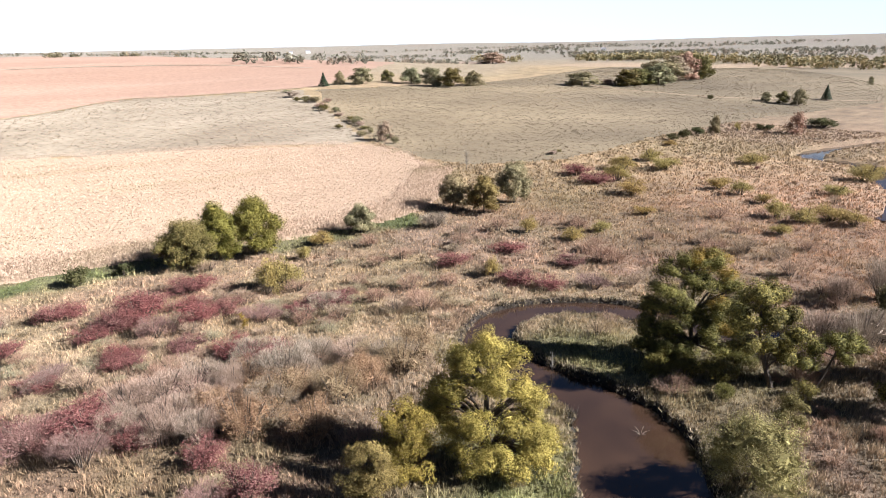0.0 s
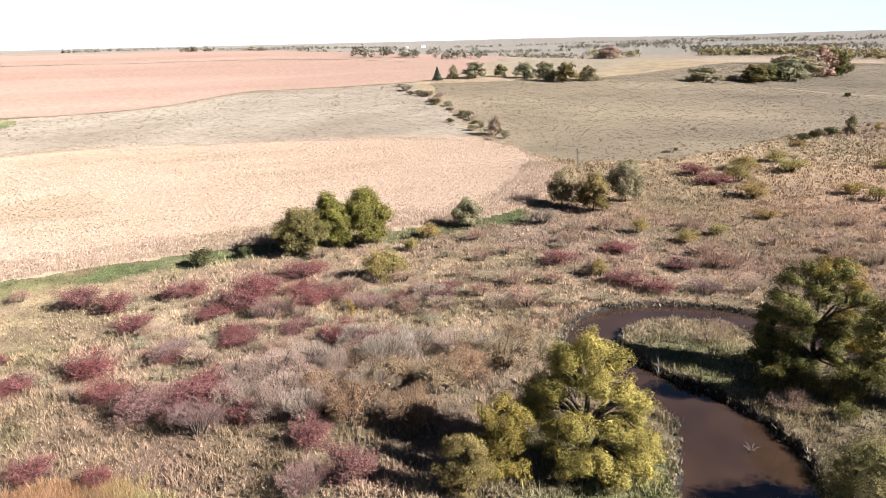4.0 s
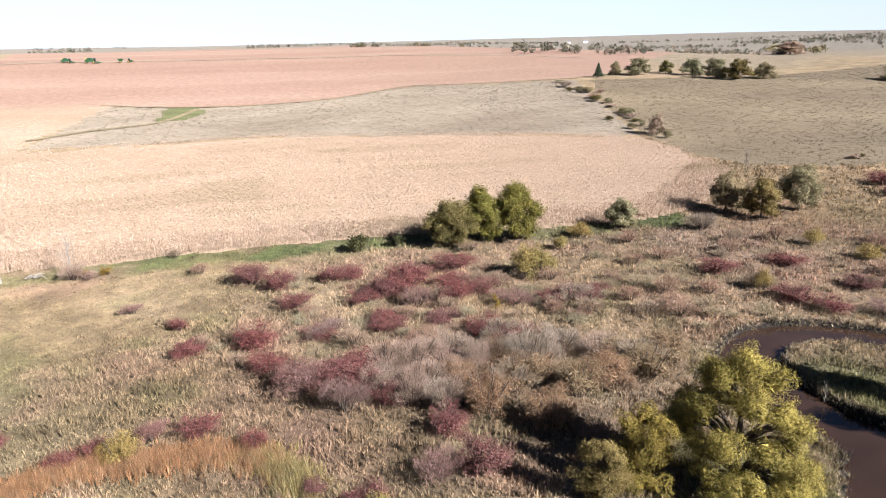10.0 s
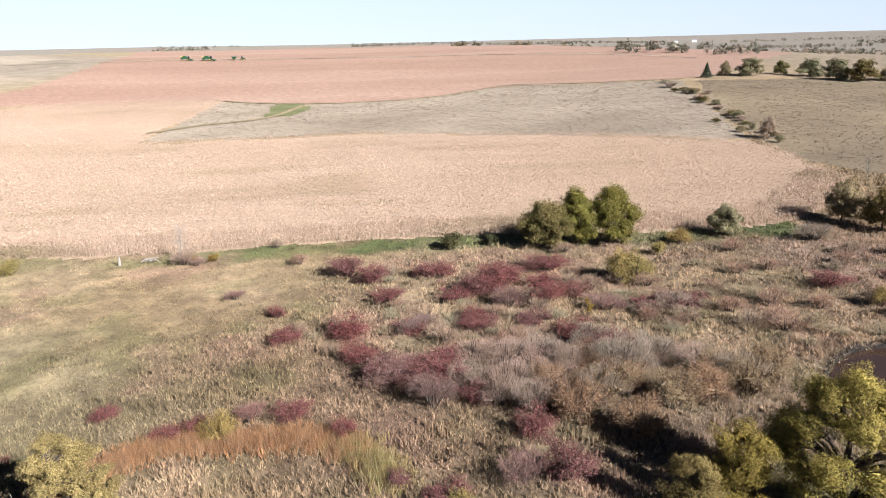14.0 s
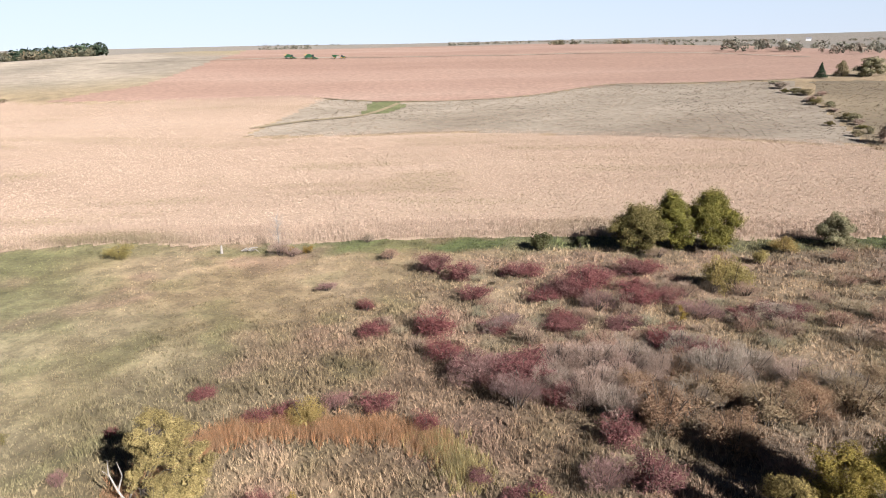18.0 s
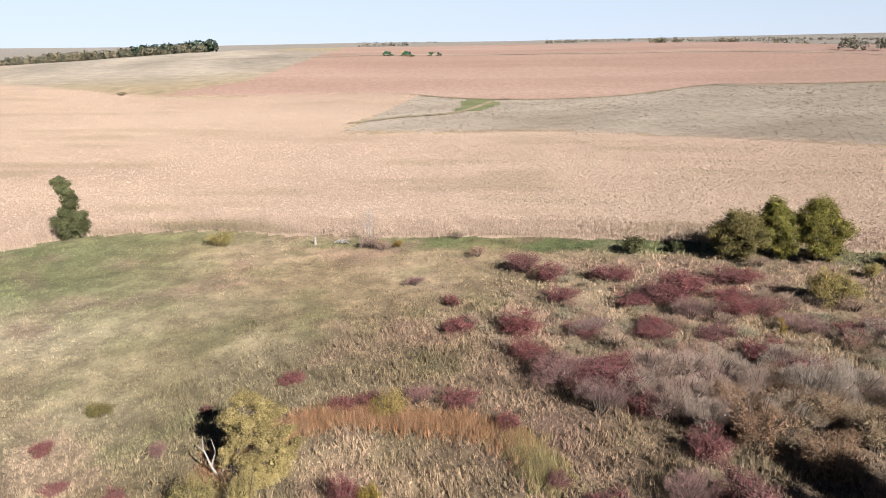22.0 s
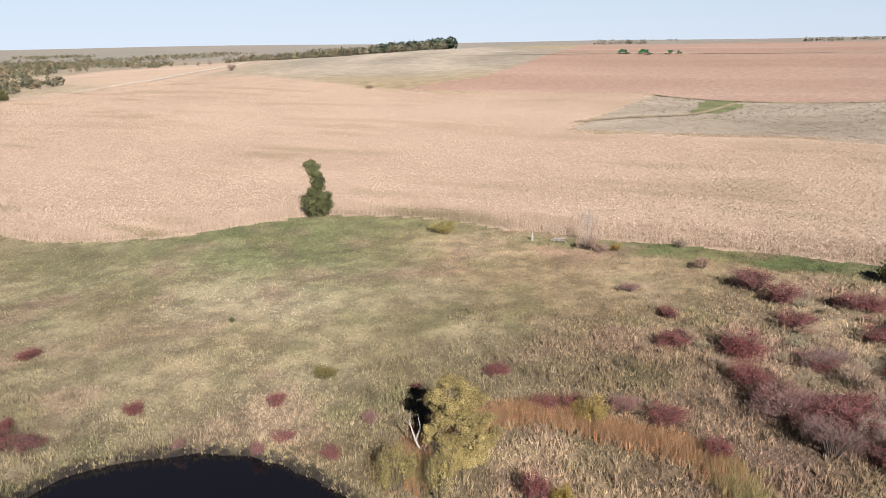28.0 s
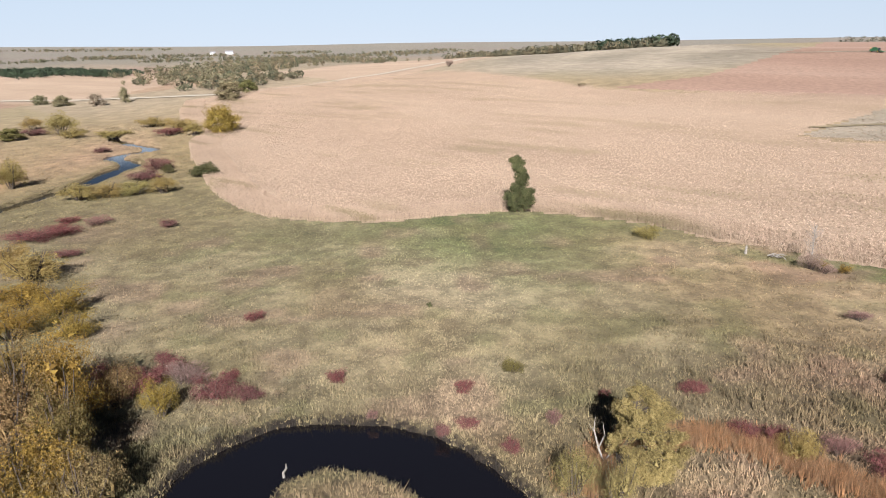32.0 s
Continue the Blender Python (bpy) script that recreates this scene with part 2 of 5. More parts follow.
def tube(points, radii, sides=6):
    """A tapered limb through points: corners and quads."""
    pts = [Vector(p) for p in points]
    vs, fs = [], []
    for i, p in enumerate(pts):
        d = (pts[min(i + 1, len(pts) - 1)] - pts[max(i - 1, 0)]).normalized()
        a = d.orthogonal().normalized()
        b = d.cross(a)
        for k in range(sides):
            w = 2 * math.pi * k / sides
            vs.append(p + (a * math.cos(w) + b * math.sin(w)) * radii[i])
    for i in range(len(pts) - 1):
        for k in range(sides):
            j = (k + 1) % sides
            fs.append((i * sides + k, i * sides + j, (i + 1) * sides + j, (i + 1) * sides + k))
    n = len(vs)
    vs.append(pts[-1])
    for k in range(sides):
        fs.append(((len(pts) - 1) * sides + k, (len(pts) - 1) * sides + (k + 1) % sides, n, n))
    return vs, fs


def join_shapes(shapes):
    """Several (corners, faces) as one, all in quads."""
    vs, fs = [], []
    for v, f in shapes:
        k = len(vs)
        vs += [tuple(p) for p in v]
        fs += [tuple(i + k for i in q) for q in f]
    return vs, fs


def mesh_py(name, shape, mat):
    me = bpy.data.meshes.new(name)
    vs, fs = shape
    me.from_pydata([tuple(v) for v in vs], [], [tuple(dict.fromkeys(f)) for f in fs])
    me.update()
    me.materials.append(mat)
    return me


def leaves(rng, centres, outward, size, flat=0.5, tri=True):
    """A four-cornered leaf spray at each centre, facing roughly outward."""
    n = len(centres)
    nrm = outward + rng.normal(0, flat, (n, 3))
    nrm /= np.linalg.norm(nrm, axis=1, keepdims=True) + 1e-9
    a = np.cross(nrm, rng.normal(0, 1, (n, 3)))
    a /= np.linalg.norm(a, axis=1, keepdims=True) + 1e-9
    b = np.cross(nrm, a)
    s = size * rng.uniform(0.6, 1.4, (n, 1))
    v = np.stack([centres - a * s * 0.55, centres - b * s * 0.45 + nrm * s * 0.08, centres + a * s * 0.55, centres + b * s * 0.3 + nrm * s * 0.08], 1)
    if tri:
        return v[:, :3].reshape(-1, 3), np.arange(3 * n).reshape(-1, 3)
    return v.reshape(-1, 3), np.arange(4 * n).reshape(-1, 4)


def crown_points(rng, blobs, count, clumps=14, spread=0.34):
    """Leaf places in clumps over the skins of the crown's lobes, and their outward ways."""
    w = np.array([b[3] * b[3] for b in blobs])
    share = (w / w.sum() * count).astype(int)
    pts, outs = [], []
    for (bx, by, bz, br, *sq), k in zip(blobs, share):
        squash = sq[0] if sq else 0.85
        d = rng.normal(0, 1, (clumps, 3))
        d[:, 2] = d[:, 2] * 0.9 + 0.25
        d /= np.linalg.norm(d, axis=1, keepdims=True)
        c = d * rng.uniform(0.55, 0.95, (clumps, 1)) * br
        who = rng.integers(0, clumps, k)
        q = rng.normal(0, 1, (k, 3))
        q /= np.linalg.norm(q, axis=1, keepdims=True)
        p = c[who] + q * (br * spread * rng.uniform(0.65, 1.15, (k, 1)))
        o = q * 0.6 + p / (np.linalg.norm(p, axis=1, keepdims=True) + 1e-9) + np.array((0, 0, 0.25))
        p[:, 2] *= squash
        pts.append(p + np.array((bx, by, bz)))
        outs.append(o)
    return np.concatenate(pts), np.concatenate(outs)


def puffs(seed, blobs, each=4, shrink=0.56):
    """Breaks the lobes of a crown up into smaller puffs over their skins."""
    rng = np.random.default_rng(seed)
    out = []
    for bx, by, bz, br, *sq in blobs:
        out.append((bx, by, bz, br * 0.8, 0.9))
        for k in range(each):
            d = rng.normal(0, 1, 3)
            d[2] = abs(d[2]) * 0.9 - 0.15
            d *= 0.62 * br / np.linalg.norm(d)
            r = br * shrink * rng.uniform(0.8, 1.2)
            out.append((bx + d[0], by + d[1], max(bz + d[2], r * 0.6), r, rng.uniform(0.75, 0.95)))
    return out


def inner_sprays(rng, blobs, each=42, reach=0.42, size=0.45):
    """Broad leaf sprays deep in each lobe, which close the crown to the light."""
    vs = []
    for bx, by, bz, br, *sq in blobs:
        d = rng.normal(0, 1, (each, 3))
        d /= np.linalg.norm(d, axis=1, keepdims=True)
        p = d * br * reach * rng.uniform(0.3, 1.1, (each, 1))
        p[:, 2] *= sq[0] if sq else 0.85
        vs.append(leaves(rng, p + np.array((bx, by, bz)), d, br * size)[0])
    v = np.concatenate(vs)
    low = v[:, 2].reshape(-1, 3).min(1) > 0
    return v.reshape(-1, 3, 3)[low].reshape(-1, 3)


# ---- the lie of the land ----
def smooth(a, b, v):
    k = np.clip((v - a) / (b - a), 0, 1)
    return k * k * (3 - 2 * k)

SLOPE_S = (-4500, -1200, -350, -120, 150, 215, 290, 450, 700, 1000, 1600, 5000)
SLOPE_Z = (34, 26, 4, 0, 0, 3.2, 9, 21, 38, 43, 45, 47)
TAB_S = np.linspace(-5200, 5200, 10401)
TAB_Z = np.convolve(np.pad(np.interp(TAB_S, SLOPE_S, SLOPE_Z), 30, mode="edge"), np.hanning(61) / np.hanning(61).sum(), "valid")

def wave(x, y, scale, seed):
    """Smooth undulation between -1 and 1."""
    v = 0
    for k in range(4):
        a = seed * 1.7 + k * 2.4
        v = v + np.sin((x * math.cos(a) + y * math.sin(a)) / scale * (1 + 0.23 * k) + 3.1 * k + seed)
    return v / 4

def vnoise(x, y, scale, seed):
    """Cloudy values from 0 to 1, patches about one scale wide."""
    x, y = np.asarray(x, float) / scale, np.asarray(y, float) / scale
    i, j = np.floor(x), np.floor(y)
    f, g = x - i, y - j
    f, g = f * f * (3 - 2 * f), g * g * (3 - 2 * g)

    def dot(a, b):
        return np.sin(a * 127.1 + b * 311.7 + seed * 74.7) * 43758.5453 % 1.0

    return (dot(i, j) * (1 - f) + dot(i + 1, j) * f) * (1 - g) + (dot(i, j + 1) * (1 - f) + dot(i + 1, j + 1) * f) * g


# hills: east, north, height, spread
HILLS = ((-150, 400, 2.5, 70), (40, 470, 5.0, 90), (330, 640, 12, 150), (90, 700, 4, 120), (-760, 520, 5, 140), (700, 3400, 24, 450), (1700, 3000, 20, 500), (-700, 560, -4, 90))

def land(x, y):
    """Height of the land before the creek is cut into it."""
    x, y = np.asarray(x, float), np.asarray(y, float)
    s, u, r = -0.616 * x + 0.788 * y, 0.788 * x + 0.616 * y, np.hypot(x, y)
    z = np.interp(s, TAB_S, TAB_Z) * (1 - 0.62 * smooth(200, 900, u)) * (1 - 0.5 * smooth(-300, -1000, u))
    for hx, hy, h, spread in HILLS:
        z = z + h * np.exp(-((x - hx) ** 2 + (y - hy) ** 2) / (2 * spread ** 2))
    z = z + smooth(160, 500, s) * (1.3 * wave(x, y, 55, 1) + 0.6 * wave(x, y, 21, 2)) + 0.25 * wave(x, y, 13, 3) * smooth(20, 60, r)
    far = smooth(1300, 4300, r)
    return z * (1 - far) + far * (45 + 0.0052 * r + 7 * wave(x, y, 420, 5) + 6 * wave(x, y, 900, 6))


# ---- plan: outlines in metres east and north of the hovering point ----
def curve(points, step=4.0, closed=False):
    """A smooth line through plan points."""
    p = np.array(points, float)
    n = len(p)
    out = []
    for i in range(n if closed else n - 1):
        if closed:
            a, b, c, d = p[(i - 1) % n], p[i], p[(i + 1) % n], p[(i + 2) % n]
        else:
            a, b, c, d = p[max(i - 1, 0)], p[i], p[i + 1], p[min(i + 2, n - 1)]
        m = max(2, int(np.hypot(*(c - b)) / step))
        for k in range(m):
            t = k / m
            out.append(0.5 * (2 * b + (c - a) * t + (2 * a - 5 * b + 4 * c - d) * t * t + (3 * b - a - 3 * c + d) * t ** 3))
    if not closed:
        out.append(p[-1])
    return np.array(out)


def inside(poly, x, y):
    hit = np.zeros(np.shape(x), bool)
    px, py = poly[:, 0], poly[:, 1]
    j = len(poly) - 1
    for i in range(len(poly)):
        if py[i] != py[j]:
            hit ^= ((py[i] > y) != (py[j] > y)) & (x < (px[j] - px[i]) * (y - py[i]) / (py[j] - py[i]) + px[i])
        j = i
    return hit


def from_line(line, x, y):
    """Distance from a line of points (close together), and the index of the nearest."""
    x, y = np.ravel(x), np.ravel(y)
    best, who = np.full(x.shape, 1e9), np.zeros(x.shape, int)
    for i, (a, b) in enumerate(zip(line[:-1], line[1:])):
        ab = b - a
        t = np.clip(((x - a[0]) * ab[0] + (y - a[1]) * ab[1]) / (ab @ ab + 1e-9), 0, 1)
        d = np.hypot(x - a[0] - t * ab[0], y - a[1] - t * ab[1])
        m = d < best
        best[m], who[m] = d[m], i
    return best, who


CORN_FRONT = ((-567, -101), (-470, -88), (-396, -62), (-358, -64), (-290, -50), (-231, -35), (-200, -20), (-187, -3), (-182, 15), (-184, 34), (-185, 53),
              (-168, 75), (-143, 93), (-112, 117), (-91, 134), (-66, 152), (-40, 166), (-14, 185), (-2, 211), (3, 248))
CORN_BACK = ((-10, 266), (-29, 292), (-84, 280), (-138, 258), (-170, 244), (-214, 208), (-248, 186), (-275, 235), (-297, 277), (-371, 240), (-438, 181), (-560, 150),
             (-674, 117), (-650, 10), (-600, -70))
CORN = np.concatenate([curve(CORN_FRONT, 6), curve(CORN_BACK, 12)])
PLOUGH = np.array(((-297, 281), (-258, 286), (-212, 316), (-188, 366), (-173, 402), (-128, 424), (-90, 462), (-79, 476), (-54, 810), (-130, 1500), (-600, 1560),
                   (-1150, 1100), (-1000, 800), (-700, 520), (-595, 430), (-456, 262), (-440, 190), (-371, 242)))
HAY = np.array(((-297, 278), (-258, 285), (-212, 314), (-188, 364), (-173, 399), (-128, 420), (-90, 448), (-72, 400), (-51, 344), (-31, 297), (-84, 282), (-138, 260), (-170, 246),
                (-214, 210), (-249, 188)))
PASTURE = np.array(((-80, 450), (26, 505), (175, 720), (420, 1010), (623, 1013), (500, 760), (282, 453), (154, 373), (94, 320), (47, 272), (9, 260), (-11, 271), (-30, 301), (-51, 346)))
GREEN_CORNER = np.array(((-243, 253), (-233, 263), (-238, 280), (-250, 291), (-263, 281)))
WEST_FIELD = np.array(((-650, -230), (-760, -420), (-1000, -520), (-1330, -520), (-1180, -330), (-1120, -235), (-850, -160), (-660, -185)))
FAR_CORN = np.array(((-640, 20), (-700, 100), (-1100, 330), (-1500, 420), (-1350, 150), (-900, -60)))
# creek: points and half widths
CREEK = ((90, 116), (68, 104), (48, 103), (42, 108), (34, 114), (26, 117.5), (16, 117.5), (9, 112.5), (6, 104), (9, 95.5), (14, 89), (19, 84), (21.5, 77), (21.5, 70), (20.5, 62),
         (20, 50), (10, 34), (-12, 22), (-40, 16), (-56, 15.5), (-65, 12), (-71, 7), (-74.5, 0), (-74, -7), (-70, -12), (-63, -16), (-60, -30), (-75, -62), (-120, -92), (-190, -103),
         (-235, -92), (-258, -84), (-286, -81.5), (-306, -79), (-330, -92), (-352, -80), (-376, -96), (-405, -112), (-455, -118))
CREEK_WIDE = (4.5, 4, 3.5, 3.2, 3.2, 3.0, 3.4, 3.6, 3.8, 3.6, 4.6, 6.6, 6.6, 5.6, 5.2,
              4.5, 4, 4, 4.2, 4.6, 4.8, 5.4, 5.6, 5.4, 5.2, 5.0, 4, 3, 3, 2.8,
              3.0, 4.2, 4.6, 4.0, 3.4, 4.0, 3.6, 3.4, 3)
RIGHT_CREEK = ((118, 175), (140, 205), (148, 231), (155, 250), (154, 266), (146, 279), (165, 300), (230, 330), (330, 350))
CREEK_LINE = curve(CREEK, 3)
CREEK_HALF = np.interp(np.linspace(0, 1, len(CREEK_LINE)), np.concatenate([[0], np.cumsum(np.hypot(*np.diff(np.array(CREEK, float), axis=0).T))]) /
                       np.hypot(*np.diff(np.array(CREEK, float), axis=0).T).sum(), CREEK_WIDE) + 0.5
RIGHT_LINE = curve(RIGHT_CREEK, 5)
WATER_Z = -0.75


def in_creek(x, y):
    """Metres inside (negative) or outside the water's edge."""
    x, y = np.asarray(x, float), np.asarray(y, float)
    shape = x.shape
    x, y = x.ravel(), y.ravel()
    out = np.full(x.shape, 99.0)
    near = (x > -480) & (x < 360) & (y > -150) & (y < 380) & (np.hypot(x, y) < 520)
    d, who = from_line(CREEK_LINE, x[near], y[near])
    d = d - CREEK_HALF[np.minimum(who, len(CREEK_HALF) - 1)]
    d2, _ = from_line(RIGHT_LINE, x[near], y[near])
    out[near] = np.minimum(d, d2 - 6.0) + 0.35 * wave(x[near], y[near], 1.1, 7) + 0.5 * wave(x[near], y[near], 3.2, 4)
    return out.reshape(shape)


def height(x, y):
    x, y = np.asarray(x, float), np.asarray(y, float)
    d = in_creek(x, y)
    r = np.hypot(x, y)
    hummock = 0.55 * (vnoise(x, y, 2.6, 21) - 0.5) * smooth(230, 130, r) * smooth(1.0, 4.0, d)      # rough, tussocky meadow
    return land(x, y) + hummock - 1.9 * smooth(0.45, -0.9, d)


# ---- what covers the ground: colours by place ----
STRAW, PALE, OLIVE, GREEN = (0.43, 0.32, 0.19), (0.54, 0.43, 0.28), (0.26, 0.205, 0.105), (0.165, 0.185, 0.07)
PINK, RUSTY, GREYISH, MARSH = (0.39, 0.255, 0.185), (0.42, 0.235, 0.12), (0.42, 0.335, 0.26), (0.55, 0.35, 0.23)
MEADOW = (0.335, 0.275, 0.165)
WEEDS = (0.31, 0.215, 0.145)
DENSE, FRESH = (0.285, 0.215, 0.13), (0.29, 0.35, 0.125)
# east, north, radius along east, along north, colour, weight
COVER = ((-35, 110, 45, 25, STRAW, 1.0), (0, 120, 40, 22, PALE, 0.8), (-30, 90, 25, 14, GREYISH, 1.0), (-60, 95, 14, 12, PALE, 1.0), (-20, 135, 40, 14, STRAW, 0.8),
         (30, 150, 40, 25, PINK, 0.9), (90, 190, 60, 50, MARSH, 1.3), (100, 130, 40, 40, RUSTY, 0.5), (95, 260, 60, 40, STRAW, 0.8), (60, 230, 25, 35, OLIVE, 0.8),
         (40, 205, 16, 22, GREEN, 0.7), (10, 165, 30, 12, GREYISH, 0.8), (-58, 74, 16, 10, PINK, 1.2), (-70, 62, 14, 10, OLIVE, 1.2), (-95, 75, 22, 16, OLIVE, 1.2),
         (-110, 95, 24, 10, STRAW, 0.8), (-120, 60, 24, 16, STRAW, 0.7), (-100, 50, 14, 10, OLIVE, 0.8), (-150, 50, 22, 16, GREEN, 0.9), (-165, 20, 18, 30, GREEN, 0.8),
         (-115, 25, 22, 14, PALE, 1.0), (-95, 12, 16, 12, STRAW, 1.0), (-150, -5, 22, 16, OLIVE, 0.9), (-130, 5, 14, 8, PINK, 0.7), (-120, -25, 24, 14, STRAW, 0.8),
         (-150, -40, 30, 16, OLIVE, 0.9), (-200, -50, 40, 12, OLIVE, 0.7), (-260, -70, 60, 20, OLIVE, 0.6), (-300, -110, 50, 25, STRAW, 0.9), (-330, -100, 40, 12, PINK, 1.4), (-290, -60, 30, 8, OLIVE, 1.6), (-250, -120, 30, 12, RUSTY, 0.9), (-185, -60, 20, 14, PINK, 0.7),
         (15, 108, 9, 7, PALE, 1.6), (17, 99, 9, 6, FRESH, 5.0), (10, 67, 6, 6, FRESH, 6.0), (13, 61, 7, 7, FRESH, 6.0), (12, 74, 4, 7, STRAW, 1.2), (33, 76, 7, 8, OLIVE, 1.4), (38, 88, 10, 8, GREEN, 0.9),
         (55, 75, 14, 12, GREYISH, 1.4), (-72, -20, 10, 9, GREEN, 0.9), (-85, -14, 10, 6, STRAW, 1.3), (-66, 0, 4, 5, GREEN, 1.6), (-52, 44, 9, 6, STRAW, 3.0), (-118, 27, 20, 9, PALE, 1.3), (-151, 33, 22, 9, GREEN, 1.8), (-96, 62, 10, 7, GREEN, 0.8), (-112, 17, 18, 6, PINK, 0.8), (-103, 40, 12, 8, STRAW, 1.0), (-42, 82, 8, 8, PINK, 1.5), (-53, 62, 12, 9, WEEDS, 3.0), (-40, 66, 14, 9, WEEDS, 3.0), (-30, 76, 14, 8, WEEDS, 2.4), (-58, 78, 12, 9, WEEDS, 1.5), (-72, 98, 14, 8, PALE, 1.2), (-30, 58, 16, 8, OLIVE, 0.9),
         (-90, 100, 14, 8, OLIVE, 0.9), (-45, 60, 10, 8, PINK, 0.7), (-75, 30, 12, 10, OLIVE, 0.7), (-56, 64, 16, 12, DENSE, 3.5), (-80, 62, 18, 12, DENSE, 2.2), (-35, 62, 18, 10, DENSE, 2.0), (-95, 70, 14, 14, DENSE, 1.4), (-70, 78, 14, 8, DENSE, 1.4), (-125, 0, 40, 40, MEADOW, 0.9), (-280, -80, 80, 40, OLIVE, 1.2),
         (62, 72, 18, 14, DENSE, 1.0), (20, 240, 20, 14, OLIVE, 1.0), (120, 300, 40, 20, OLIVE, 1.0), (260, 430, 110, 70, (0.27, 0.205, 0.135), 5.0), (190, 345, 50, 35, (0.29, 0.205, 0.135), 3.0), (-230, -90, 60, 20, OLIVE, 0.8))
FIELD_COLOURS = ((0.38, 0.26, 0.165), (0.36, 0.28, 0.18), (0.33, 0.25, 0.155), (0.41, 0.295, 0.185), (0.36, 0.235, 0.16), (0.33, 0.26, 0.15), (0.31, 0.245, 0.16))
FRONT_LINE = curve(CORN_FRONT[9:18], 6)


def cover(x, y):
    """Colour of the ground cover at plan points."""
    x, y = np.asarray(x, float).ravel(), np.asarray(y, float).ravel()
    acc = np.tile(np.array((0.335, 0.262, 0.155)) * 0.35, (len(x), 1))
    w = np.full(len(x), 0.35)
    r = np.hypot(x, y)
    wx, wy = x + 5 * wave(x, y, 6, 1) + 2 * wave(x, y, 2, 9), y + 5 * wave(x, y, 7, 2) + 2 * wave(x, y, 2.3, 8)
    for cx, cy, rx, ry, col, k in COVER:
        g = k * np.exp(-0.5 * (((wx - cx) / rx) ** 2 + ((wy - cy) / ry) ** 2) * 1.6)
        acc += g[:, None] * np.array(col)
        w += g
    c = acc / w[:, None]
    near = r < 320
    d = np.full(len(x), 99.0)
    d[near], _ = from_line(FRONT_LINE, x[near], y[near])
    g = (0.95 * smooth(11.5, 6.0, d + 2.5 * wave(x, y, 3, 4)) * (0.35 + 0.65 * smooth(-150, -100, x)))[:, None]
    c = c * (1 - g) + g * np.array((0.13, 0.165, 0.055))
    # patches of paler, pinker and greener growth
    n1, n2, n3 = vnoise(x, y, 13, 1), vnoise(x, y, 9, 2), vnoise(x, y, 17, 3)
    for nn, col, k in ((n1, PALE, 0.25), (n2, PINK, 0.5), (n3, OLIVE, 0.45), (vnoise(x, y, 6, 6), GREEN, 0.25)):
        g = (k * smooth(0.58, 0.82, nn) * smooth(240, 150, r))[:, None]
        c = c * (1 - g) + g * np.array(col)
    c = c * (0.70 + 0.56 * vnoise(x, y, 2.4, 4))[:, None] * np.array((1.05, 0.99, 0.94))
    c = c * (1 - (smooth(-55, -85, x) * smooth(75, 45, y) * smooth(320, 220, r))[:, None] * np.array((0.17, 0.10, 0.12)))      # the mown meadow keeps some green
    d = in_creek(x, y)
    g = (smooth(1.1, 0.3, d) * smooth(260, 150, r))[:, None]
    c = c * (1 - g) + g * np.array((0.045, 0.034, 0.024))
    # farmland patchwork far off
    s, u = -0.616 * x + 0.788 * y + 40 * wave(x, y, 160, 3), 0.788 * x + 0.616 * y + 40 * wave(x, y, 190, 6)
    pick = (np.floor(u / 330) * 7.13 + np.floor(s / 210) * 3.37)
    pick = np.floor((np.sin(pick * 12.9898) * 43758.5453 % 1.0) * len(FIELD_COLOURS)).astype(int) % len(FIELD_COLOURS)
    g = smooth(430, 620, r - 260 * smooth(0, 120, x))[:, None]
    c = c * (1 - g) + g * np.array(FIELD_COLOURS)[pick]
    g = smooth(1.0, 0.55, np.hypot((x + 730) / 330, (y - 330) / 230) + 0.1 * wave(x, y, 60, 2))[:, None]      # grazed slope west of the plough
    c = c * (1 - g) + g * np.array((0.345, 0.285, 0.205)) * (0.72 + 0.5 * vnoise(x + 0.6 * y, y, 55, 8))[:, None]
    g = (0.8 * smooth(900, 2000, r))[:, None]      # scrub and woods thicken beyond the near farms
    return c * (1 - g) + g * np.array((0.22, 0.20, 0.165))


# ---- ground: one sheet to the horizon, finer where it is near ----
BEARINGS = np.radians(np.concatenate([np.arange(-42, 121, 0.45), np.arange(121, 318, 3.0)]))   # from north, over west
RANGES = np.concatenate([[0.0, 8, 18, 28], np.arange(36, 165, 1.0), np.geomspace(165, 4900, 245)])
bb, rr = np.meshgrid(BEARINGS, RANGES, indexing="ij")
GX, GY = -np.sin(bb) * rr, np.cos(bb) * rr
GZ = height(GX, GY)
NB, NR = GX.shape
ids = np.arange(NB * NR).reshape(NB, NR)
nxt = np.roll(ids, -1, axis=0)
QUADS = np.stack([ids[:, :-1], ids[:, 1:], nxt[:, 1:], nxt[:, :-1]], -1).reshape(-1, 4)
GV = np.stack([GX, GY, GZ], -1).reshape(-1, 3)
GC = cover(GX, GY) * (1 - (0.18 + 0.24 * smooth(-100, -72, GX.ravel())) * smooth(300, 180, np.hypot(GX, GY).ravel()))[:, None]   # litter under the grass, darkened further to paint in shade between the tufts
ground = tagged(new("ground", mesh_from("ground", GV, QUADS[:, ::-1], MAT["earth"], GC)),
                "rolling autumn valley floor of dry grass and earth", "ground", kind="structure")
a_ = np.radians(np.arange(0, 360, 3.0))
ring_ = np.stack([4940 * np.cos(a_), 4940 * np.sin(a_)], 1)
k_ = np.arange(len(a_))
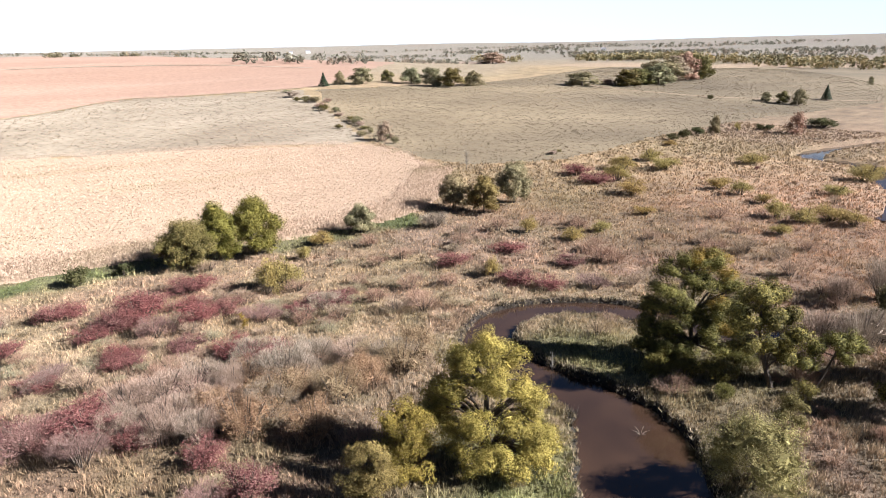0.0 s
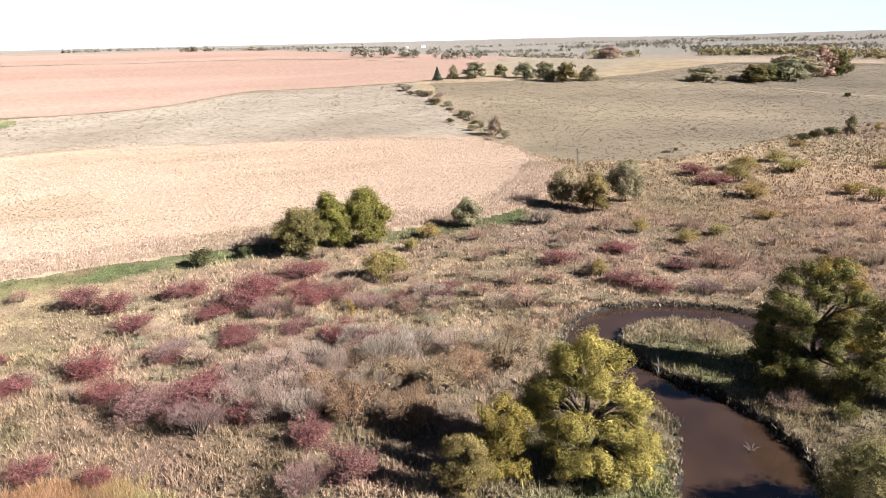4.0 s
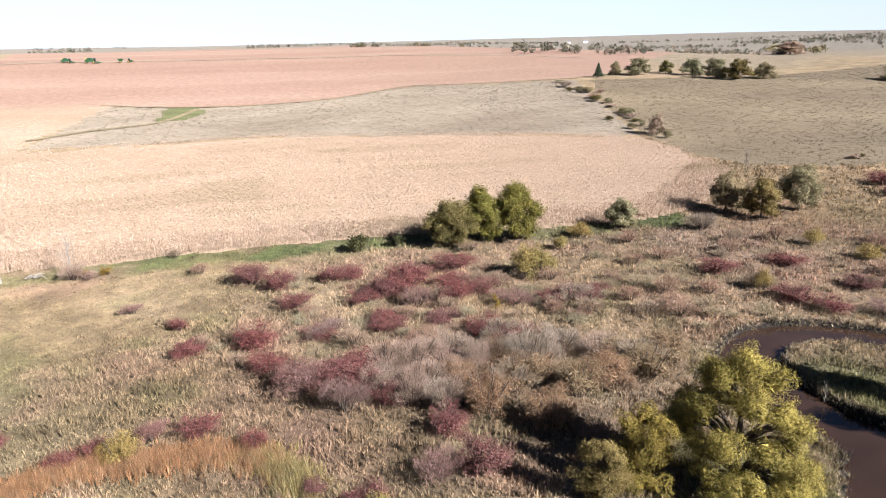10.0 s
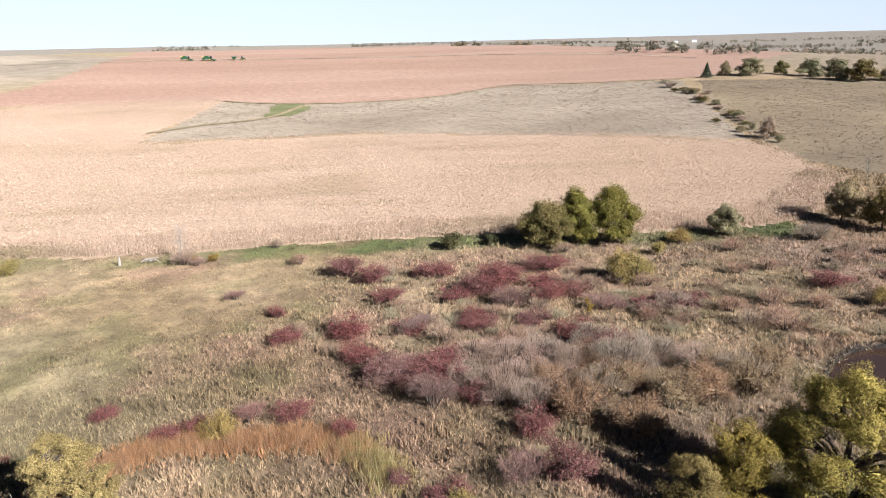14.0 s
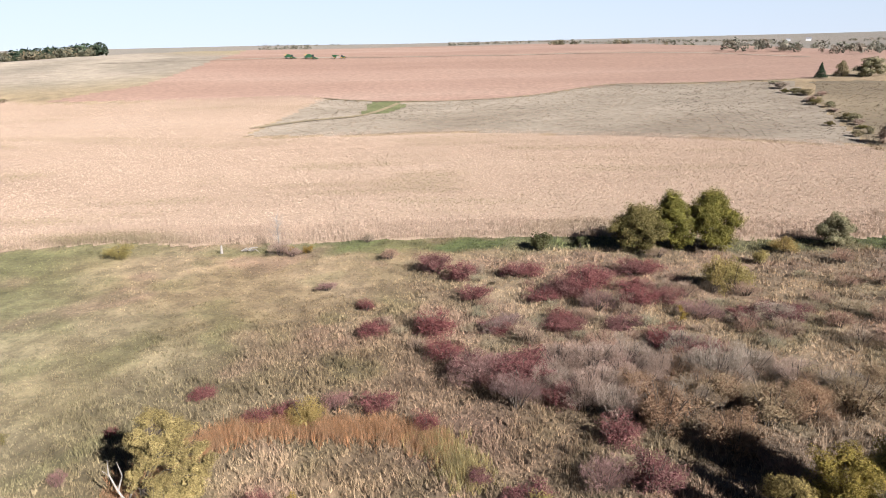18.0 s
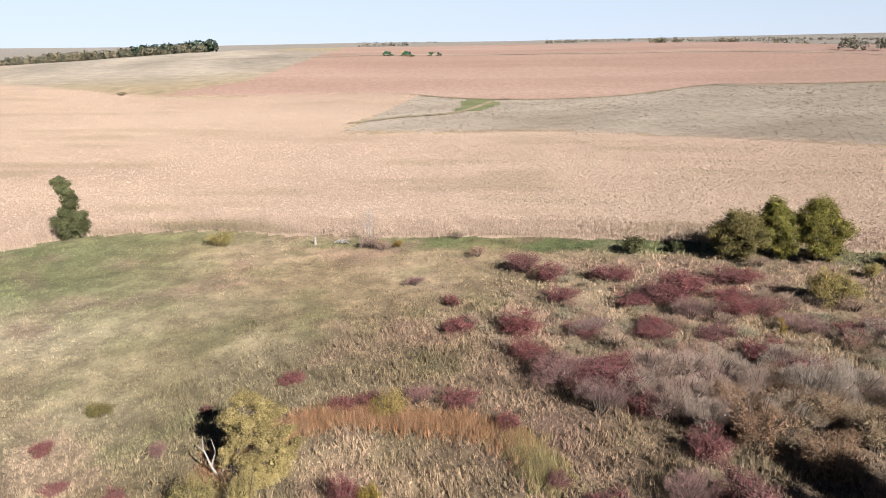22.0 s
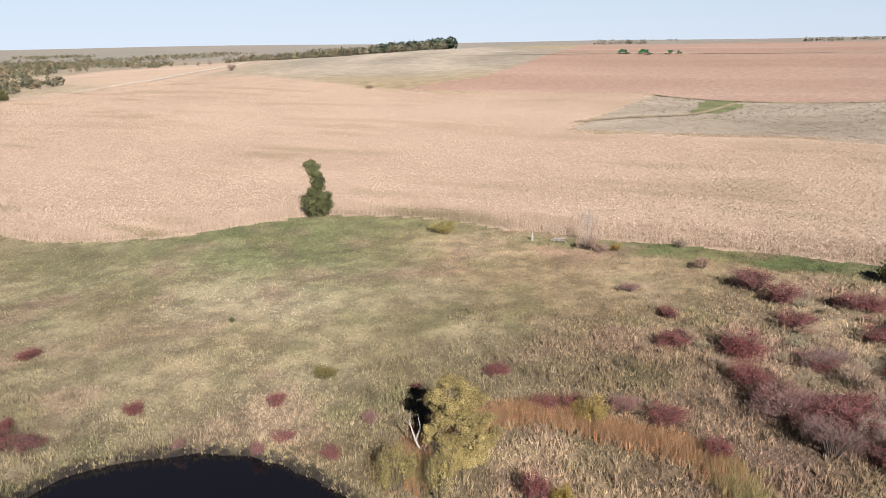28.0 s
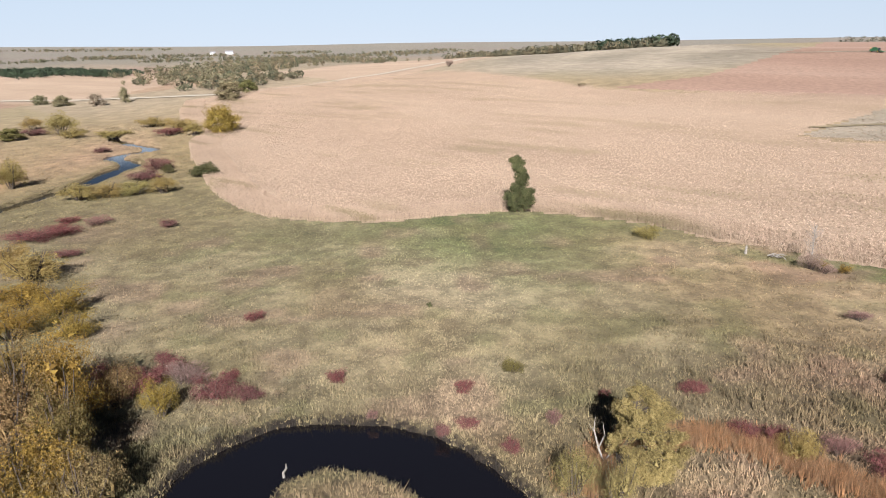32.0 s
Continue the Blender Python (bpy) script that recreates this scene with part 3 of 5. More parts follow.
tagged(new("backdrop", mesh_from("backdrop", np.concatenate([np.column_stack([ring_, np.full(len(a_), z_)]) for z_ in (-60, 300, 640)]),
                                 np.concatenate([np.stack([k_ + j * len(a_), (k_ + 1) % len(a_) + j * len(a_), (k_ + 1) % len(a_) + (j + 1) * len(a_), k_ + (j + 1) * len(a_)], 1) for j in (0, 1)]), m_sky)),
       "pale hazy sky over the horizon", "sky", kind="structure")
CX, CY = GV[QUADS].mean(1)[:, 0], GV[QUADS].mean(1)[:, 1]


def field(name, poly, mat, label, lift):
    """A field laid on the ground sheet, a hand above it."""
    jx, jy = CX + 1.2 * wave(CX, CY, 4, 3), CY + 1.2 * wave(CX, CY, 5, 8)
    q = QUADS[inside(poly, jx, jy)][:, ::-1]
    used, back = np.unique(q, return_inverse=True)
    v = GV[used].copy()
    v[:, 2] += lift
    return tagged(new(name, mesh_from(name, v, back.reshape(q.shape), mat)), label, "field", kind="structure")


field("cornfield_ground", CORN, MAT["cornsoil"], "pale dry ground littered with corn leaves", 0.06)
field("ploughed_field", PLOUGH, MAT["plough"], "bare reddish brown ploughed field on the slope", 0.05)
field("hay_field", HAY, MAT["hay"], "mown greyish hay field on the hill", 0.10)
field("pasture", PASTURE, MAT["pasture"], "dry grazed pasture over rolling hills", 0.12)
field("green_strip", GREEN_CORNER, MAT["green"], "bright green patch at the field corner", 0.2)
field("west_field", WEST_FIELD, MAT["cornsoil"], "pale harvested field beyond the road", 0.05)
field("far_cornfield", FAR_CORN, MAT["cornsoil"], "distant pale harvested corn field", 0.05)


def ribbon(line, half, lift, name, mat, label, category):
    d = np.gradient(line, axis=0)
    n = np.stack([-d[:, 1], d[:, 0]], 1) / (np.hypot(d[:, 0], d[:, 1])[:, None] + 1e-9)
    rows = [line + n * half * k for k in (-1, -0.4, 0.4, 1)]
    v = np.stack(rows, 1).reshape(-1, 2)
    z = height(v[:, 0], v[:, 1]) + lift
    k = np.arange(len(line) - 1)
    f = np.concatenate([np.stack([k * 4 + j, k * 4 + j + 1, k * 4 + 5 + j, k * 4 + 4 + j], 1) for j in range(3)])
    return tagged(new(name, mesh_from(name, np.column_stack([v, z]), f, mat)), label, category, kind="structure")


ribbon(curve(((-760, -420), (-707, -287), (-647, -174), (-612, -80), (-640, -2), (-775, 110), (-1000, 230), (-1300, 340)), 12), 4.5, 0.5, "road", MAT["gravel"],
       "pale gravel road along the field edge", "road")
ribbon(curve(((-640, 330), (-560, 420), (-470, 500), (-380, 560), (-250, 640), (-120, 660)), 12), 3.0, 0.3, "grass_strip", MAT["hay"], "pale grassed waterway across the ploughed field", "grass strip")
ribbon(curve(((-262, 200), (-255, 225), (-240, 250), (-247, 285)), 5), 1.6, 0.4, "ditch", MAT["verge"], "brushy ditch line through the hay field", "ditch")
ribbon(curve(((-299, 280), (-258, 287), (-212, 316), (-188, 366), (-173, 402), (-128, 424), (-90, 460)), 6), 0.8, 0.3, "field_margin", MAT["verge"], "olive grassy margin between the fields", "field margin")
ribbon(curve(((100, 500), (120, 482), (170, 462), (225, 460), (285, 457), (420, 470), (600, 520)), 10), 0.9, 0.3, "track", MAT["cornsoil"], "worn farm track over the pasture", "track")


def water_sheet(line, half, name, label):
    d = np.gradient(line, axis=0)
    n = np.stack([-d[:, 1], d[:, 0]], 1) / (np.hypot(d[:, 0], d[:, 1])[:, None] + 1e-9)
    h = (half + 1.4)[:, None] if np.ndim(half) else half + 1.4
    a, b = line + n * h, line - n * h
    v = np.column_stack([np.concatenate([a, b]), np.full(2 * len(line), WATER_Z)])
    k, m = np.arange(len(line) - 1), len(line)
    return tagged(new(name, mesh_from(name, v, np.stack([k, k + m, k + m + 1, k + 1], 1), MAT["water"])), label, "creek", kind="structure")


water_sheet(CREEK_LINE, CREEK_HALF, "water", "slow dark brown water of a winding creek")
water_sheet(RIGHT_LINE, 6.0, "water", "far bend of the creek in the marsh")


# ---- blades: grass, corn, reeds ----
def blades(rng, x, y, z, tint, count, low, high, wide, lean, droop=0.0, grown=1.0):
    """count upright blades round each plan point, as loose triangles."""
    n = len(x)
    m = n * count
    ox, oy = rng.normal(0, wide * 1.6, m), rng.normal(0, wide * 1.6, m)
    bx, by, bz = np.repeat(x, count) + ox, np.repeat(y, count) + oy, np.repeat(z, count) - 0.05
    h = np.repeat(rng.uniform(low, high, n) * grown, count) * rng.uniform(0.6, 1.15, m)
    a = rng.uniform(0, 2 * np.pi, m)
    w = wide * rng.uniform(0.5, 1.3, m)
    lx, ly = rng.normal(0, lean, m) * h, rng.normal(0, lean, m) * h
    drop = rng.uniform(0, 1, m) < droop     # a leaf hanging over from the stalk's top
    z0, z1 = np.where(drop, bz + h, bz), np.where(drop, bz + h * 0.35, bz + h)
    sx, sy = np.where(drop, lx, 0), np.where(drop, ly, 0)
    v = np.empty((m, 3, 3), np.float32)
    v[:, 0] = np.stack([bx + sx - np.cos(a) * w, by + sy - np.sin(a) * w, z0], 1)
    v[:, 1] = np.stack([bx + sx + np.cos(a) * w, by + sy + np.sin(a) * w, z0 + np.where(drop, 0.12, 0)], 1)
    v[:, 2] = np.stack([bx + lx * np.where(drop, -1.5, 1), by + ly * np.where(drop, -1.5, 1), z1], 1)
    c = np.repeat(np.repeat(tint, count, axis=0), 3, axis=0)
    return v.reshape(-1, 3), np.arange(m * 3).reshape(-1, 3), c


def scatter(rng, n, r0, r1, b0, b1):
    r = np.sqrt(rng.uniform(r0 * r0, r1 * r1, n))
    b = np.radians(rng.uniform(b0, b1, n))
    return -np.sin(b) * r, np.cos(b) * r


def stuff(name, made, mat, label, category):
    return tagged(new(name, mesh_from(name, made[0], made[1], mat, made[2])), label, category, kind="stuff")


def grass_field(seed, n, r0, r1, b0, b1, count, low, high, wide, name, label):
    rng = np.random.default_rng(seed)
    x, y = scatter(rng, n, r0, r1, b0, b1)
    keep = ~inside(CORN, x, y) & (in_creek(x, y) > -0.2) & ~inside(PASTURE, x, y) & ~inside(HAY, x, y)
    x, y = x[keep], y[keep]
    short = np.maximum(smooth(-72, -100, x), smooth(54, 38, y) * smooth(-40, -60, x))[:, None]      # the western meadow was mown and is low and even
    c = cover(x, y) * (1.2 - 0.1 * short + (0.6 - 0.3 * short) * rng.uniform(-0.5, 0.5, (len(x), 1)))
    c = c * np.where(rng.uniform(0, 1, (len(x), 1)) < 0.22, 0.55 + 0.2 * short, 1.0)
    tuft = 0.35 + 1.15 * vnoise(x, y, 1.5, 12) * (0.5 + vnoise(x, y, 5.0, 13))      # tussocks and the gaps between them
    made = blades(rng, x, y, height(x, y), c, count, low, high, wide, 0.3, 0.0, tuft * (0.5 + 0.5 * smooth(-100, -70, x)))
    stuff(name, made, MAT["grass"], label, "grass")


grass_field(11, 88000, 52, 120, -38, 115, 5, 0.4, 1.1, 0.055, "meadow_grass", "tall dry autumn grass and sedge on the valley floor")
grass_field(12, 92000, 120, 215, -38, 115, 4, 0.4, 0.95, 0.08, "meadow_grass", "tall dry autumn grass beside the corn")
grass_field(13, 28000, 215, 400, -38, 6, 4, 0.5, 1.1, 0.18, "marsh_grass", "rust-coloured marsh grass along the creek")
grass_field(14, 20000, 200, 480, 96, 118, 4, 0.5, 0.9, 0.2, "marsh_grass", "dry marsh grass along the far creek")

rng_p = np.random.default_rng(16)
for poly_, n_, base_, name_, label_ in ((PASTURE, 52000, (0.275, 0.212, 0.128), "pasture_grass", "grazed dry grass tufts on the pasture"),
                                        (HAY, 16000, (0.33, 0.255, 0.175), "hay_stubble", "short greyish stubble on the hay field")):
    px_ = rng_p.uniform(poly_[:, 0].min(), min(poly_[:, 0].max(), 330), n_)
    py_ = rng_p.uniform(poly_[:, 1].min(), min(poly_[:, 1].max(), 700), n_)
    k_ = inside(poly_, px_, py_)
    px_, py_ = px_[k_], py_[k_]
    tone_ = np.array(base_) * (0.62 + 0.75 * vnoise(px_ + 0.4 * py_, py_, 26, 3) * vnoise(px_, py_, 8, 5) ** 0.5)[:, None] * rng_p.uniform(0.75, 1.3, (len(px_), 1))
    stuff(name_, blades(rng_p, px_, py_, height(px_, py_) + 0.12, tone_, 3, 0.2, 0.5, 0.26, 0.5), MAT["grass"], label_, "grass")


rng_b = np.random.default_rng(15)
k_ = rng_b.integers(0, len(CREEK_LINE), 260000)
bx_, by_ = CREEK_LINE[k_, 0] + rng_b.uniform(-10, 10, 260000), CREEK_LINE[k_, 1] + rng_b.uniform(-10, 10, 260000)
k_ = np.hypot(bx_, by_) < 330
bx_, by_ = bx_[k_], by_[k_]
d_ = in_creek(bx_, by_)
k_ = np.nonzero((d_ > -0.3) & (d_ < 1.6))[0][:13000]
bx_, by_ = bx_[k_], by_[k_]
stuff("bank_grass", blades(rng_b, bx_, by_, height(bx_, by_), np.where(rng_b.uniform(0, 1, (len(bx_), 1)) < 0.65 * smooth(-45, -20, bx_)[:, None], np.array(PALE), np.array(OLIVE)) * rng_b.uniform(0.75, 1.35, (len(bx_), 1)), 5, 0.3, 0.7, 0.06, 0.45),
      MAT["grass"], "overhanging straw-coloured grass on the creek banks", "grass")


def corn_rows(seed, step_row, step_plant, count, wide, test, name, near=False):
    """Rows of ripe corn along the valley."""
    rng = np.random.default_rng(seed)
    u, s = np.meshgrid(np.arange(-600, 200, step_plant), np.arange(95, 530, step_row))
    u = u + rng.uniform(-0.3, 0.3, u.shape) * step_plant
    s = s + rng.normal(0, 0.10, s.shape)
    u, s = u.ravel(), s.ravel()
    x, y = 0.788 * u - 0.616 * s, 0.616 * u + 0.788 * s
    keep = inside(CORN, x, y)
    x, y = x[keep], y[keep]
    d, _ = from_line(curve(CORN_FRONT, 10), x, y)
    keep = test(d)
    x, y = x[keep], y[keep]
    base = np.array((0.60, 0.44, 0.31)) * (0.86 + 0.16 * vnoise(x, y, 7, 2) + 0.14 * vnoise(x, y, 40, 5))[:, None]
    u, s = 0.788 * x + 0.616 * y, -0.616 * x + 0.788 * y + 9 * wave(x, y, 45, 3)
    thin = smooth(0.62, 0.80, vnoise(u * 0.10, s, 3.6, 9)) * smooth(0.35, 0.6, vnoise(x, y, 38, 11))
    base = base * (1 - thin[:, None] * np.array((0.42, 0.38, 0.50)))     # thin, weedy stretches along the rows
    c = base * rng.uniform(0.88, 1.14, (len(x), 1))
    z = height(x, y)
    if near:
        stalks = blades(rng, x, y, z, c, 2, 1.5, 2.0, 0.06, 0.12, 0.0)
        n = len(x) * count
        p = np.stack([np.repeat(x, count) + rng.normal(0, 0.22, n), np.repeat(y, count) + rng.normal(0, 0.22, n), np.repeat(z, count) + rng.uniform(0.4, 2.0, n)], 1)
        v, f = leaves(rng, p, rng.normal(0, 0.6, (n, 3)), wide, 0.6)
        made = np.concatenate([stalks[0], v]), np.concatenate([stalks[1], f + len(stalks[0])]), np.concatenate([stalks[2], np.repeat(np.repeat(c, count, axis=0), 3, axis=0)])
    else:
        n = len(x) * count
        p = np.stack([np.repeat(x, count) + rng.normal(0, 0.35, n), np.repeat(y, count) + rng.normal(0, 0.35, n), np.repeat(z, count) + rng.uniform(0.7, 2.1, n)], 1)
        v, f = leaves(rng, p, np.tile(np.array((0.0, 0.0, 0.6)), (n, 1)), wide, 0.6)
        made = v, f, np.repeat(np.repeat(c, count, axis=0), 3, axis=0)
    stuff(name, made, MAT["corn"], "ripe dry corn standing in rows", "corn")


corn_rows(21, 0.76, 0.5, 4, 0.42, lambda d: d < 14, "corn_plants", True)
corn_rows(22, 0.76, 0.7, 2, 0.46, lambda d: (d >= 14) & (d < 110), "corn_plants")
corn_rows(23, 1.15, 0.7, 2, 0.44, lambda d: d >= 110, "corn_plants")


# ---- trees and shrubs ----
def stand(x, y, turn=0.0, size=(1, 1, 1), sink=0.1):
    z = float(height(np.array([x]), np.array([y]))[0])
    return Matrix.Translation((x, y, z - sink)) @ Matrix.Rotation(turn, 4, "Z") @ Matrix.Diagonal((*size, 1))


def tree(name, label, category, blobs, leaf_mat, count, size, trunk, limbs=True, bark="bark", group="", seed=1, base=0.35, clumps=10, spread=0.44, gilt=()):
    """A tree at the origin: trunk along its points, a limb to each lobe, and the leaves."""
    rng = np.random.default_rng(seed)
    thing = empty_thing(name, label, category, group)
    n = len(trunk)
    part("trunk", mesh_py("trunk", tube(trunk, [base * (1 - 0.72 * i / max(n - 1, 1)) for i in range(n)], 8), MAT[bark]), thing)
    top = [Vector(p) for p in trunk]
    if limbs:
        for b in blobs:
            end = Vector(b[:3])
            start = min(top[1:] if n > 2 else top, key=lambda p: (p - end).length + 2.5 * max(0, p.z - end.z + 1))
            mid = start.lerp(end, 0.5) + Vector(rng.normal(0, 0.07, 3)) * (end - start).length + Vector((0, 0, 0.08 * (end - start).length))
            shapes = [tube((start, mid, end), (base * 0.42, base * 0.26, base * 0.08), 6)]
            for _ in range(3):
                tip = end + Vector(rng.normal(0, 0.5, 3)) * b[3]
                shapes.append(tube((mid.lerp(end, 0.4), mid.lerp(tip, 0.7), tip), (base * 0.14, base * 0.09, base * 0.03), 4))
            part("limb", mesh_py("limb", join_shapes(shapes), MAT[bark]), thing)
    p, o = crown_points(rng, blobs, count, clumps, spread)
    keep = p[:, 2] > 0.02 * max(b[2] for b in blobs)
    v, f = leaves(rng, p[keep], o[keep], size)
    v = np.concatenate([v, inner_sprays(rng, blobs)])
    f = np.arange(len(v)).reshape(-1, 3)
    part("crown", mesh_from("crown", v, f, MAT[leaf_mat]), thing)
    # gold leaves over the gilt lobes paint in the crown's sunlit side
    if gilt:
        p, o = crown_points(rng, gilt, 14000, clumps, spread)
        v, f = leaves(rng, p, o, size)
        part("turned_leaves", mesh_from("turned_leaves", v, f, MAT["gold"]), thing, "golden outer leaves painted as the sunlit side")
    return thing


def lobes(seed, width, tall, low, n, fat=0.50):
    """Lobes of a crown of that width and height, the lowest at low."""
    rng = np.random.default_rng(seed)
    out = []
    for k in range(n):
        z = low + (tall - low) * (0.12 + 0.7 * (k + 0.5) / n)
        reach = width * 0.5 * math.sin(math.pi * min(0.92, 0.30 + 0.62 * (k + 0.5) / n)) * 0.62
        a = k * 2.4 + rng.uniform(-0.4, 0.4)
        r = width * 0.5 * fat * rng.uniform(0.8, 1.15)
        out.append((reach * math.cos(a), reach * math.sin(a), z, r, rng.uniform(0.75, 1.0)))
    out.append((0, 0, tall - width * 0.22, width * 0.24, 0.95))
    return out


def shrub(name, label, category, seed, mat, stems, count, size, twiggy=0, group="", form=1.0, bark="bark"):
    """A many-stemmed shrub one metre high and one wide, to be scaled."""
    rng = np.random.default_rng(seed)
    thing = empty_thing(name, label, category, group)
    shapes = []
    for k in range(stems):
        a = rng.uniform(0, 2 * math.pi)
        r = rng.uniform(0.1, 0.42)
        h = rng.uniform(0.55, 0.95) * (1 - 0.5 * r * r)
        shapes.append(tube(((0.08 * math.cos(a), 0.08 * math.sin(a), 0), (r * 0.6 * math.cos(a), r * 0.6 * math.sin(a), h * 0.55), (r * math.cos(a), r * math.sin(a), h)),
                           (0.014, 0.010, 0.004), 4))
    vs, fs = join_shapes(shapes)
    fs += [(k * 13, k * 13 + 1, len(vs)) for k in range(stems)]     # the stems grow from one root
    vs.append((0, 0, -0.03))
    part("woody_base", mesh_py("woody_base", (vs, fs), MAT[bark]), thing)
    n = 9
    blobs = []
    for k in range(n):
        a, r = k * 2.4, 0.34 * math.sqrt((k + 0.3) / n)
        blobs.append((r * math.cos(a), r * math.sin(a), 0.46 + 0.30 * rng.uniform(-0.7, 1.0) * (1 - r), 0.24 * rng.uniform(0.75, 1.2), 1.25))
    p, o = crown_points(rng, blobs, count, 8, 0.46)
    p = p[p[:, 2] > 0.05]
    if twiggy:
        d = p - np.array((0, 0, -0.25))
        d /= np.linalg.norm(d, axis=1, keepdims=True)
        d += rng.normal(0, 0.22, d.shape)
        side = np.cross(d, rng.normal(0, 1, d.shape))
        side /= np.linalg.norm(side, axis=1, keepdims=True)
        k = size * rng.uniform(0.7, 1.6, (len(p), 1))
        v = np.stack([p - side * k * 0.06, p + side * k * 0.06, p + d * k * 1.5], 1).reshape(-1, 3)
        f = np.arange(len(v)).reshape(-1, 3)
    else:
        v, f = leaves(rng, p, rng.normal(0, 1, p.shape) + (p - np.array((0, 0, 0.4))) * 2, size, 0.6)
    v = np.concatenate([v, inner_sprays(rng, blobs, 24 if twiggy else 60, 0.45, 0.22 if twiggy else 0.28)])
    f = np.arange(len(v)).reshape(-1, 3)
    part("foliage", mesh_from("foliage", v, f, MAT[mat]), thing)
    return thing


def plant_all(makers, table, high=1.0, wide=1.0):
    """Copies of the made shrubs over a table of east, north, width, height."""
    rng = random.Random(len(table) * 7 + 3)
    spots = []
    for x, y, w, h in table:
        spots.append(stand(x, y, rng.uniform(0, 6.28), (w * wide * rng.uniform(0.9, 1.1), w * wide * rng.uniform(0.85, 1.1), h * high)))
    for k, m in enumerate(spots[len(makers):]):
        copy_thing(makers[k % len(makers)], m)
    for src, m in zip(makers, spots):
        src.matrix_basis = m


def place(thing, x, y, turn=0.0, size=1.0):
    thing.matrix_basis = stand(x, y, turn, (size, size, size))
    return thing


# the tall willow on the creek's inner bank
place(tree("willow_tree", "large yellow-green willow on the creek bank", "tree",
           puffs(301, ((0.0, 1.2, 13.8, 2.3), (-2.2, 1.5, 12.2, 2.7), (1.9, 0.5, 12.4, 2.5), (-3.6, 0.5, 9.2, 2.6), (0.4, -0.8, 10.2, 2.6), (3.2, 0.3, 9.6, 2.2), (5.0, 0.2, 7.6, 2.4),
            (-1.2, -2.2, 6.6, 2.5), (-3.4, -1.6, 5.2, 2.3), (2.2, -2.2, 6.0, 2.2), (5.2, -1.2, 4.8, 2.3), (2.8, 1.5, 4.4, 2.2), (-4.6, 2.2, 6.4, 2.4), (-4.4, 5.0, 7.6, 2.6), (-6.4, 3.6, 5.4, 2.5), (-2.0, 5.6, 10.0, 2.5), (-7.2, 5.6, 3.4, 2.4),
            (4.8, -2.8, 2.6, 2.3), (0.6, -3.6, 3.0, 2.4), (-2.8, -3.2, 2.6, 2.2), (6.6, 0.2, 3.0, 2.2), (2.6, -3.8, 2.0, 2.0))),
           "willow", 125000, 0.16, ((0, 0, 0), (0.2, 0.1, 2.2), (-0.3, 0.3, 5.5), (-0.1, 0.6, 9.5), (0.1, 1.0, 13.0)), seed=3, base=0.5, clumps=7, spread=0.5), 4.2, 68.5)
place(tree("rust_tree", "small tree with golden rust leaves beside the willow", "tree",
           ((0, 0, 8.2, 1.8), (-1.5, 0.3, 7.0, 1.8), (1.6, -0.2, 7.2, 1.9), (0.6, -1.5, 5.4, 2.0), (-1.8, -0.8, 4.4, 1.9), (2.2, 0.6, 4.6, 2.0), (0.2, 0.9, 3.2, 2.0), (-1.2, -1.0, 2.0, 1.9), (1.4, -1.0, 1.8, 1.9)),
           "gold", 28000, 0.16, ((0, 0, 0), (0.1, 0, 3), (0, 0.1, 7)), seed=4, base=0.22), -5.1, 66)
place(tree("grey_leaved_tree", "olive-brown shrubby tree beside the willow", "tree",
           ((0, 0, 6.4, 1.5), (-1.3, 0.3, 5.4, 1.6), (1.3, -0.2, 5.2, 1.6), (0.4, -1.2, 3.9, 1.7), (-1.5, -0.6, 3.0, 1.6), (1.6, 0.6, 2.8, 1.7), (0, -1.2, 1.6, 1.6), (-0.6, 0.8, 1.4, 1.6)),
           "olive_yellow", 22000, 0.145, ((0, 0, 0), (0.1, 0, 2.5), (0, 0.1, 5)), seed=5, base=0.16), -8.7, 62.5)
# right bank
place(tree("bank_tree", "tall green and gold cottonwood on the creek bank", "tree",
           puffs(303, ((-0.5, 0, 17.0, 2.7), (-3.8, 0.2, 16.0, 2.6), (3.0, 0.5, 16.6, 2.5), (-5.2, -0.4, 13.0, 2.9), (0.5, -1.0, 13.4, 3.0), (5.0, 0, 13.2, 2.8), (-3.2, -2.0, 10.0, 3.0),
            (2.8, -2.4, 9.8, 3.0), (6.2, -0.8, 9.6, 2.7), (-6.2, 0.5, 9.0, 2.8), (-4.0, -2.4, 6.2, 2.8), (1.0, -3.2, 6.2, 2.8), (5.2, -2.4, 5.8, 2.7), (-6.4, -0.6, 5.0, 2.5), (3.0, -4.2, 3.2, 2.3),
            (-1.6, -4.0, 3.2, 2.3), (-5.4, -3.0, 2.6, 2.4), (-7.6, -1.0, 3.0, 2.2), (5.6, -3.6, 2.6, 2.2), (-7.4, 0.6, 6.4, 2.3), (0, -1.5, 8.0, 3.0)), 3, 0.58),
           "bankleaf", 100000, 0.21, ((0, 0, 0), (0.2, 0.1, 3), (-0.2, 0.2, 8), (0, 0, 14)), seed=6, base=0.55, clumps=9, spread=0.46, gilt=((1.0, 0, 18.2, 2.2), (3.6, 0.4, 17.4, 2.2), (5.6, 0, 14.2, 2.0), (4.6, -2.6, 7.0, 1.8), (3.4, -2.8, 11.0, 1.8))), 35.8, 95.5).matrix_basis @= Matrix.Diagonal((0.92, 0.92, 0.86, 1))
